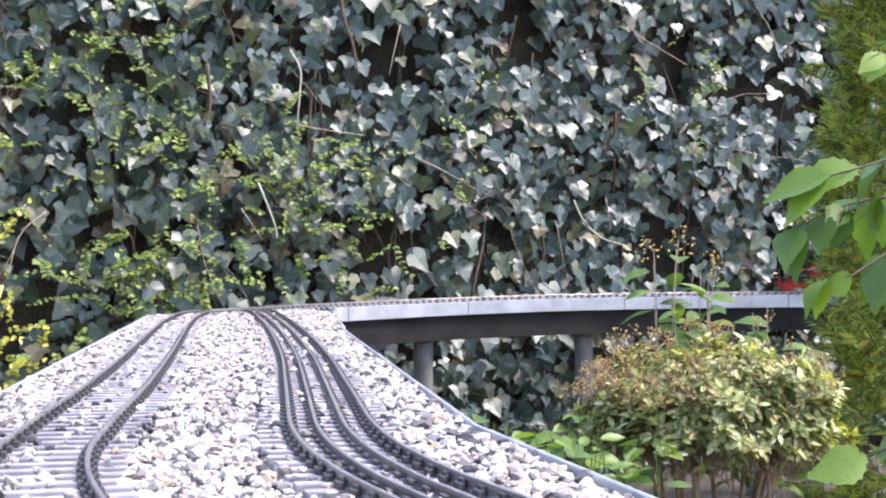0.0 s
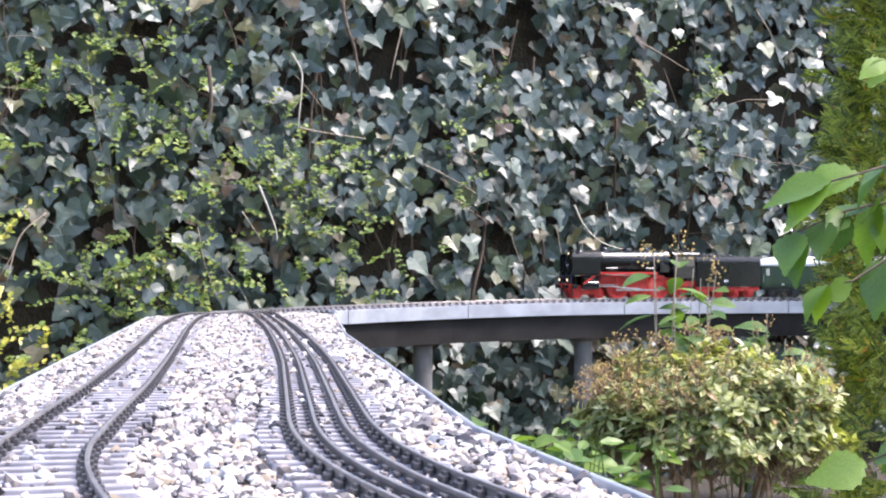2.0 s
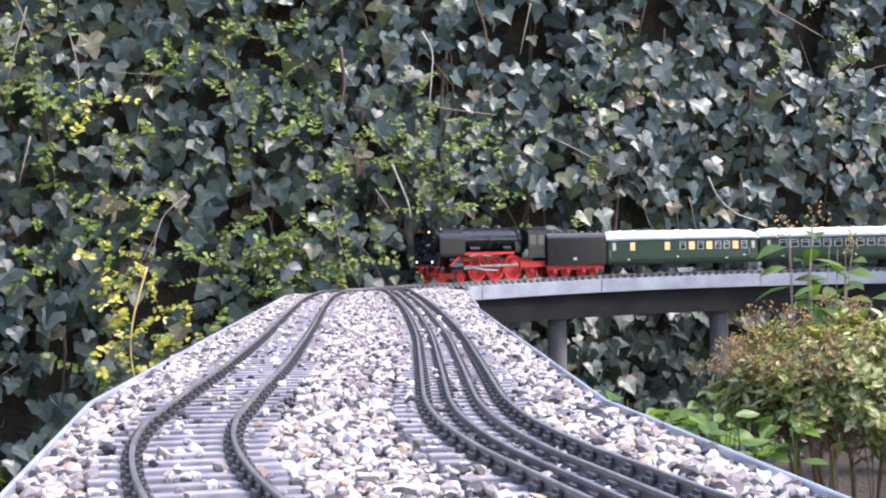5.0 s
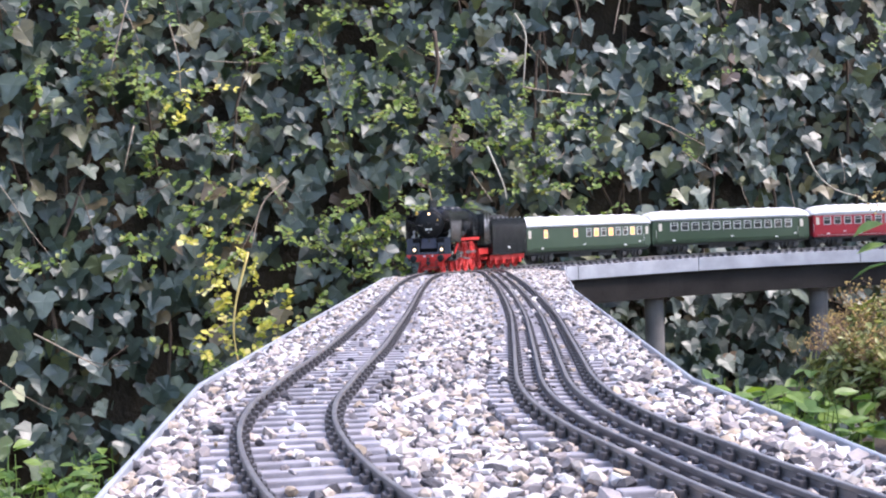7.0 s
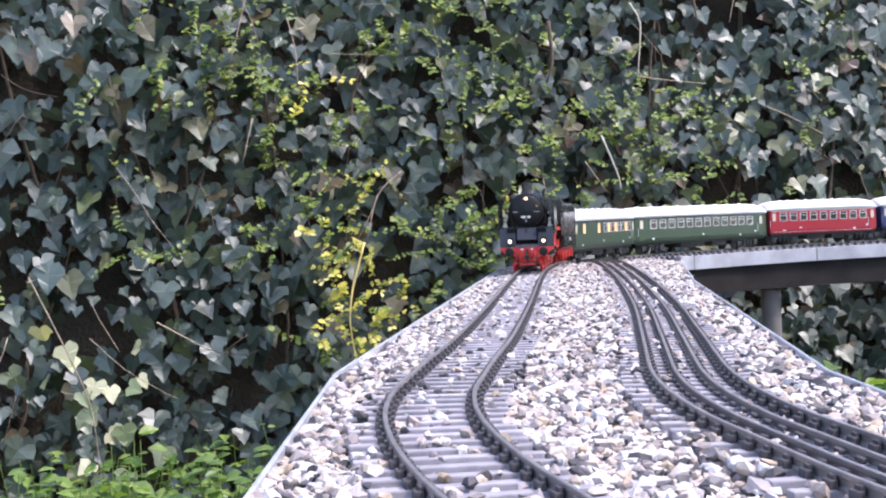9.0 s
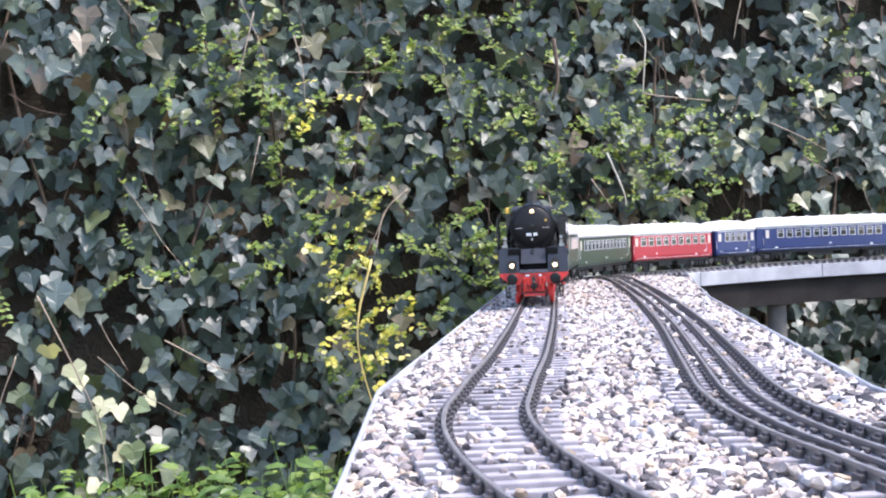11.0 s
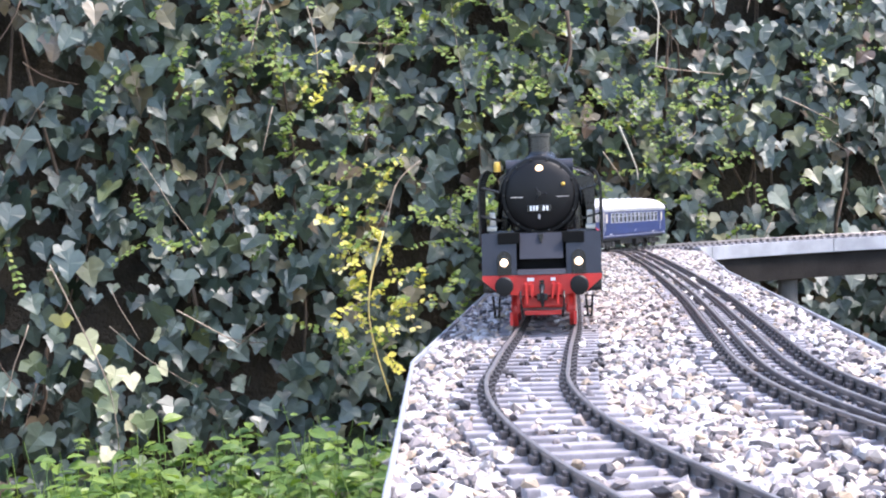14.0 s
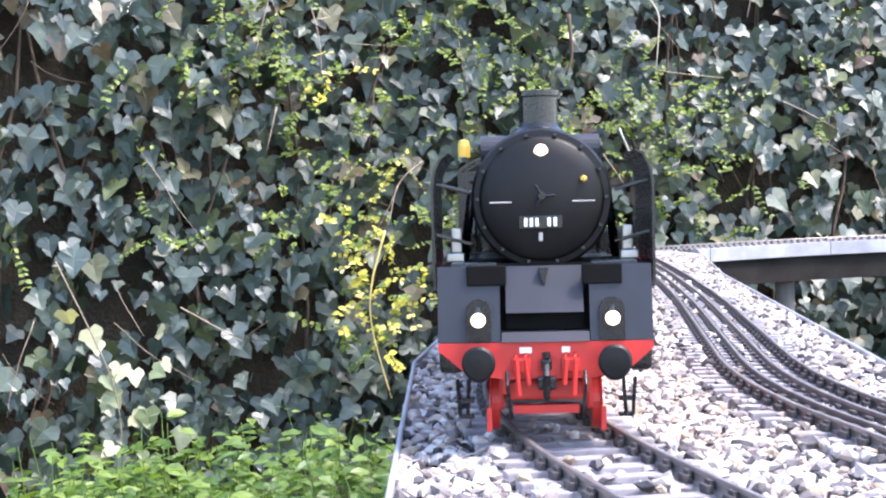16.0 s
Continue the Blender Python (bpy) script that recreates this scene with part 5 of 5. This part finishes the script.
    for s in (-1, 1):
        for x in (-0.143, -0.177):
            b = bmesh.new()
            box(b, x, s * 0.0448, 0.0955, 0.028, 0.0006, 0.025)
            part("cab_window", b, M_GLASS, e, "dark glass cab window")
    return e, drivers, rods


def make_tender():
    e = tagged(empty("tender"), "black coal tender with red running gear", "tender")
    b = bmesh.new()
    prism(b, [(-0.046, 0.034), (-0.046, 0.108), (-0.043, 0.115), (-0.039, 0.1225), (0.039, 0.1225), (0.043, 0.115), (0.046, 0.108), (0.046, 0.034)], -0.122, 0.118)
    bmesh.ops.bevel(b, geom=b.edges[:], offset=0.0010, segments=1, affect="EDGES")
    part("body", b, M_BLACK, e, "black riveted tender body")
    for s in (-1, 1):
        b = bmesh.new()
        for k in range(12):
            x = -0.11 + k * 0.02
            for z in (0.040, 0.062, 0.084):
                cyl(b, (x, s * 0.0455, z), (x, s * 0.0465, z), 0.0006, seg=5)
        for k in range(5):
            box(b, -0.09 + 0.045 * k, s * 0.0462, 0.068, 0.0012, 0.0008, 0.062)
        part("riveted_strip", b, M_BLACK, e)
        for x, w in ((0.004, 0.004), (0.012, 0.006)):
            c = bmesh.new()
            box(c, x, s * 0.0466, 0.050, w, 0.0006, 0.006, 0.0002)
            part("bar", c, M_PLATE, e, "small white lettering bar")
        b = bmesh.new()
        box(b, 0, s * 0.036, 0.026, 0.236, 0.003, 0.012)
        for x in (-0.085, -0.032, 0.032, 0.085):
            box(b, x, s * 0.0375, 0.0165, 0.016, 0.005, 0.012, 0.0015)
            box(b, x, s * 0.0385, 0.025, 0.030, 0.002, 0.003)
        part("frame", b, M_RED, e, "red tender frame")
        b = bmesh.new()
        for k in range(7):
            box(b, -0.09 + k * 0.03, s * 0.0395, 0.1240, 0.006, 0.003, 0.004)
        part("coal_rail", b, M_STEEL, e)
    rnd = random.Random(2)
    ms = []
    for _ in range(420):
        x, y = rnd.uniform(-0.02, 0.105), rnd.uniform(-0.034, 0.034)
        r = rnd.uniform(0.0025, 0.005)
        ms.append(Matrix.Translation((x, y, 0.1225 + 0.008 * (1 - (y / 0.036) ** 2) * rnd.random())) @ Euler((rnd.random() * 6, rnd.random() * 6, 0)).to_matrix().to_4x4() @ Matrix.Diagonal((r, r, r, 1)))
    tagged(scattered("coal", stone_shapes(5, 1), np.array(ms), M_COAL, e), "heap of black coal", kind="stuff")
    wheels(e, (-0.085, -0.032, 0.032, 0.085), 0.0155, wheel_mesh(0.0155, 0.0022, M_RED, 10))
    b = bmesh.new()
    for s in (-1, 1):
        lathe(b, [(0.004, 0), (0.003, 0.008), (0.0068, 0.0085), (0.005, 0.0105)], Matrix.Translation((-0.122, s * 0.0283, 0.0288)) @ Matrix.Rotation(-math.pi / 2, 4, "Y"), 16)
    part("buffers", b, M_BLACK, e)
    return e




def make_coach(colour, label, windows, lit, ends, mark=0.0, CL=0.418):
    """A bogie coach: windows are (x, width) in metres along the side."""
    e = tagged(empty("passenger_coach"), label, "coach", group="coaches of the train")
    b = bmesh.new()
    side = [(-0.0435, 0.030), (-0.0452, 0.040), (-0.0452, 0.088), (-0.0440, 0.0935), (0.0440, 0.0935), (0.0452, 0.088), (0.0452, 0.040), (0.0435, 0.030)]
    prism(b, side, -CL / 2 + 0.004, CL / 2 - 0.004)
    bmesh.ops.bevel(b, geom=[q for q in b.edges if abs(q.verts[0].co.x - q.verts[1].co.x) < 1e-6], offset=0.003, segments=3, affect="EDGES")
    part("body", b, colour, e, "smooth painted coach body")
    # roof, rounded down at both ends
    b = bmesh.new()
    rings = []
    for x, k in [(-CL / 2, 0.30), (-CL / 2 + 0.006, 0.62), (-CL / 2 + 0.016, 0.84), (-CL / 2 + 0.035, 0.97), (-CL / 2 + 0.06, 1.0), (0, 1.0), (CL / 2 - 0.06, 1.0), (CL / 2 - 0.035, 0.97), (CL / 2 - 0.016, 0.84), (CL / 2 - 0.006, 0.62), (CL / 2, 0.30)]:
        w = 0.0462 if 0.62 <= k else 0.044
        rings.append([b.verts.new((x, w * math.copysign(abs(math.sin(a)) ** 0.75, math.sin(a)), 0.0915 + 0.0265 * k * max(math.cos(a), 0) ** 0.75)) for a in np.linspace(-math.pi / 2, math.pi / 2, 17)])
    for p, q in zip(rings, rings[1:]):
        for k in range(16):
            b.faces.new((p[k], p[k + 1], q[k + 1], q[k]))
        b.faces.new((p[0], q[0], q[16], p[16]))
    b.faces.new(rings[0])
    b.faces.new(rings[-1][::-1])
    roof = part("roof", b, M_ROOF, e, "light grey rounded roof", smooth=True)
    b = bmesh.new()
    for k in range(9):
        box(b, -CL / 2 + 0.06 + k * (CL - 0.12) / 8, 0.0, 0.1185, 0.008, 0.006, 0.003, 0.001)
    part("roof_vents", b, M_ROOF, roof)
    for s in (-1, 1):
        for k, (x, w) in enumerate(windows):
            h, zc = (0.0205, 0.0745) if w < 0.03 else (0.021, 0.0745)
            f = bmesh.new()
            y = s * 0.0455
            for dx in (-w / 2, w / 2):
                box(f, x + dx, y, zc, 0.0016, 0.0012, h)
            for dz in (-h / 2, h / 2, h * 0.18):
                box(f, x, y, zc + dz, w + 0.0016, 0.0012, 0.0014)
            fr = part("window_frame", f, M_ALU, e, "pale window frame")
            p = bmesh.new()
            box(p, x, s * 0.0450, zc, w - 0.0004, 0.0010, h - 0.0004)
            part("pane", p, M_LIT if k in lit else M_GLASS, fr, "warmly lit pane" if k in lit else "dark window pane")
        for x in ends:
            d = bmesh.new()
            box(d, x, s * 0.0452, 0.061, 0.020, 0.0014, 0.052, 0.0005)
            door = part("door", d, colour, e)
            p = bmesh.new()
            box(p, x, s * 0.0461, 0.0745, 0.0095, 0.0008, 0.020)
            part("pane", p, M_CURT, door, "pale door window")
            g = bmesh.new()
            cyl(g, (x + 0.0125, s * 0.0468, 0.046), (x + 0.0125, s * 0.0468, 0.066), 0.0006, seg=5)
            part("handle", g, M_ALU, door)
        for x, z, w in ((mark, 0.0445, 0.006), (-CL * 0.28, 0.0385, 0.008), (CL * 0.36, 0.0385, 0.008), (-CL * 0.4, 0.046, 0.007)):
            c = bmesh.new()
            box(c, x, s * 0.0456, z, w, 0.0006, 0.0032, 0.0001)
            part("bar", c, M_PLATE, e, "small white lettering bar")
        t = bmesh.new()
        box(t, 0, s * 0.0456, 0.0345, CL - 0.03, 0.0006, 0.0008)
        box(t, 0, s * 0.0452, 0.0902, CL - 0.02, 0.0014, 0.0014)
        part("trim_line", t, M_ALU if colour is not M_CGREEN else M_UNDER, e)
    # underframe and bogies
    b = bmesh.new()
    box(b, 0, 0, 0.027, CL - 0.02, 0.076, 0.006)
    box(b, 0.02 * CL / 0.4, 0.0, 0.019, 0.17 * CL, 0.062, 0.012, 0.002)
    box(b, -0.15 * CL, 0.018, 0.0185, 0.11 * CL, 0.026, 0.012, 0.002)
    cyl(b, (-0.04 * CL, -0.03, 0.018), (-0.18 * CL, -0.03, 0.018), 0.006, seg=12)
    part("underframe", b, M_UNDER, e, "black underframe with boxes")
    wm = wheel_mesh(0.0148, 0.0022, M_UNDER)
    for x in (-CL * 0.35, CL * 0.35):
        b = bmesh.new()
        for s in (-1, 1):
            box(b, 0, s * 0.033, 0.0185, 0.088, 0.003, 0.006, 0.001)
            for dx in (-0.031, 0.031):
                box(b, dx, s * 0.0355, 0.0155, 0.014, 0.005, 0.012, 0.0015)
            for dx in (-0.012, 0.0, 0.012):
                cyl(b, (dx, s * 0.0355, 0.010), (dx, s * 0.0355, 0.022), 0.0025, seg=8)
        box(b, 0, 0, 0.020, 0.03, 0.066, 0.006)
        bg = part("bogie", b, M_UNDER, e, "black bogie")
        bg.matrix_basis = pose(x, 0, 0)
        for dx in (-0.031, 0.031):
            for s in (-1, 1):
                held("wheel", wm, bg, pose(dx, s * 0.0245 / TS, 0.0148, 0, 0, 180 if s > 0 else 0))
    b = bmesh.new()
    for sx in (-1, 1):
        for s in (-1, 1):
            lathe(b, [(0.0035, 0), (0.0028, 0.006), (0.0062, 0.0065), (0.005, 0.0078)], Matrix.Translation((sx * (CL / 2 - 0.004), s * 0.0283, 0.0288)) @ Matrix.Rotation(sx * math.pi / 2, 4, "Y"), 14)
        box(b, sx * (CL / 2 - 0.001), 0, 0.060, 0.006, 0.032, 0.054, 0.003)
    part("gangway", b, M_UNDER, e, "black rubber gangway and buffers")
    return e


def shorten(thing, k):
    """Makes a vehicle's plates and bodies shorter along x; its wheels keep their round shape."""
    for c in thing.children_recursive:
        if c.name.startswith("wheelset"):
            p = c.matrix_basis.translation
            c.matrix_basis = pose(p.x * k, p.y, p.z)
        elif not c.parent.name.startswith("wheelset"):
            c.data.transform(Matrix.Diagonal((k, 1, 1, 1)))


def raise_body(thing, up):
    """Sets the body of a vehicle higher over its wheels, the running gear keeping its place on the rails."""
    seen = set()
    for c in thing.children_recursive:
        if c.name.startswith(("wheel", "coupling_rod", "piston_rod")) or c.data.name in seen:
            continue
        seen.add(c.data.name)
        for v in c.data.vertices:
            v.co.z += up * ease((v.co.z - 0.010) / 0.016)


def smooth_run():
    """The train's places, joined by a smooth monotone curve, every tenth of a second."""
    T = np.array([r[0] for r in RUN])
    S = np.array([r[1] for r in RUN])
    h, d = np.diff(T), np.diff(S) / np.diff(T)
    m = np.r_[d[0], (d[:-1] * h[1:] + d[1:] * h[:-1]) / (h[1:] + h[:-1]), d[-1]]
    out = []
    for k in range(161):
        t = k / 10
        j = min(max(int(np.searchsorted(T, t, side="right")) - 1, 0), len(h) - 1)
        u = (t - T[j]) / h[j]
        out.append((t, (2 * u**3 - 3 * u**2 + 1) * S[j] + (u**3 - 2 * u**2 + u) * h[j] * m[j] + (3 * u**2 - 2 * u**3) * S[j + 1] + (u**3 - u**2) * h[j] * m[j + 1]))
    return out


def vehicle_pose(s, base, lag=0.0, aside=0.0):
    """The pose of a vehicle whose middle is s along the way, its two pivots base apart and lag behind the middle."""
    a, b = TRAIN_WAY.at(s + lag - base / 2), TRAIN_WAY.at(s + lag + base / 2)
    d = (a - b) / np.linalg.norm(a - b)
    c = (a + b) / 2 + d * lag + np.array((d[1], -d[0])) * aside
    return pose(c[0], c[1], RZ + dip(*c), 0, 0, math.degrees(math.atan2(d[1], d[0])))


def motions():
    track = smooth_run()
    # each vehicle: its size, its middle behind the front buffers, and the distance of its pivots
    cars = [(LOCO, TS, 0.230, 0.165), (TENDER, 1.02, 0.533, 0.10)]
    back = 0.638
    for c, pitch in zip(COACHES, PITCHES):
        cars.append((c, 1.05, back + pitch / 2, pitch * 0.7))
        back += pitch
    for thing, size, back, base in cars:
        thing.scale = (size, size, size)
        if thing is LOCO:
            # the long rigid frame hangs a little to one side and swings out at the sharp bend
            walk(thing, [(t, vehicle_pose(s + back, base, 0.013, 0.003 - 0.008 * ease((2.6 - s) / 0.45))) for t, s in track])
        else:
            walk(thing, [(t, vehicle_pose(s + back, base)) for t, s in track])
    for ax in DRIVERS:
        p = ax.matrix_basis.translation.copy()
        walk(ax, [(t, pose(p.x, p.y, p.z, 0, math.degrees((track[0][1] - s) / (0.0312 * TS)), 0)) for t, s in track])
    for rod, y, x, z in RODS:
        walk(rod, [(t, pose(x * 0.91 + 0.0095 * math.cos((s - track[0][1]) / (0.0312 * TS)), y, z + 0.0095 * math.sin((s - track[0][1]) / (0.0312 * TS)))) for t, s in track])

# ---------------------------------------------------------------- build
RUN = [(0, 7.072), (0.5, 6.872), (1, 6.696), (1.5, 6.555), (2, 6.385), (3.5, 5.905), (4.2, 5.68), (6.3, 5.000), (7, 4.742), (9.5, 4.077), (12.5, 3.159), (13.5, 2.874), (14.5, 2.574), (15, 2.430), (16, 2.139)]
BRANCH_AT, CONIFER_AT = (1.09, 2.05), (1.98, 3.02)
make_ground()
make_viaduct()
make_ivy()
make_shoots()
make_sunlit_shoots()
make_bush((1.21, 2.64, -0.200), (0.27, 0.24, 0.155))
make_conifer()
make_branch()
make_stalk(1.235, 2.86, 0.150, 9, 0.062, "tall_perennial", "tall leafy perennial with faded flower heads", 5)
make_stalk(1.40, 2.86, 0.01, 12, 0.068, "tall_perennial", "leafy green perennial beside the shrub", 6, head=False)
make_herbs(0.84, 2.46, 0.17, 0.14, 150, -0.165, 1, 0.046)
make_herbs(-0.35, 2.75, 0.45, 0.42, 470, -0.30, 2, 0.036)
LOCO, DRIVERS, RODS = make_loco()
TENDER = make_tender()
shorten(LOCO, 0.91)
raise_body(LOCO, 0.0048)
shorten(TENDER, 0.82)
PITCHES = (0.510, 0.530, 0.360, 0.165, 0.490)
COACHES = [
    make_coach(M_CGREEN, "dark green coach with lit windows and a luggage section", [(0.158, 0.013), (0.052, 0.014)] + [(0.004 - 0.0275 * k, 0.017) for k in range(8)], {0, 1, 3, 5, 8}, (0.214, -0.217), 0.02, CL=0.474),
    make_coach(M_CGREEN, "dark green coach with a row of dark windows", [(0.176 - 0.0320 * k, 0.021) for k in range(12)], set(), (0.218, -0.218), CL=0.493),
    make_coach(M_CRED, "bright red coach with pale framed windows", [(0.121 - 0.0302 * k, 0.020) for k in range(9)], set(), (0.149, -0.149), 0.07, CL=0.331),
    make_coach(M_CBLUE, "short dark blue coach with pale grey roof", [(0.030 - 0.020 * k, 0.014) for k in range(4)], set(), (0.056, -0.056), CL=0.145),
    make_coach(M_CBLUE, "dark blue last coach with pale grey roof", [(0.150 - 0.0273 * k, 0.018) for k in range(12)], set(), (0.190, -0.190), CL=0.455),
]
S_END = next(s for s in TRAIN_WAY.s if TRAIN_WAY.at(s)[1] > -0.25)
make_track(TRAIN_WAY, S_END, S_END + 295 * 0.0235, "single model railway track on dark plastic sleepers")
make_track(SIDE_WAY, next(s for s in SIDE_WAY.s if SIDE_WAY.at(s)[1] > -0.25), SIDE_WAY.length - 0.02, "model railway track with two inner guard rails", guard=True)
DECK_BED = make_deck()
make_gravel(DECK_BED)
motions()
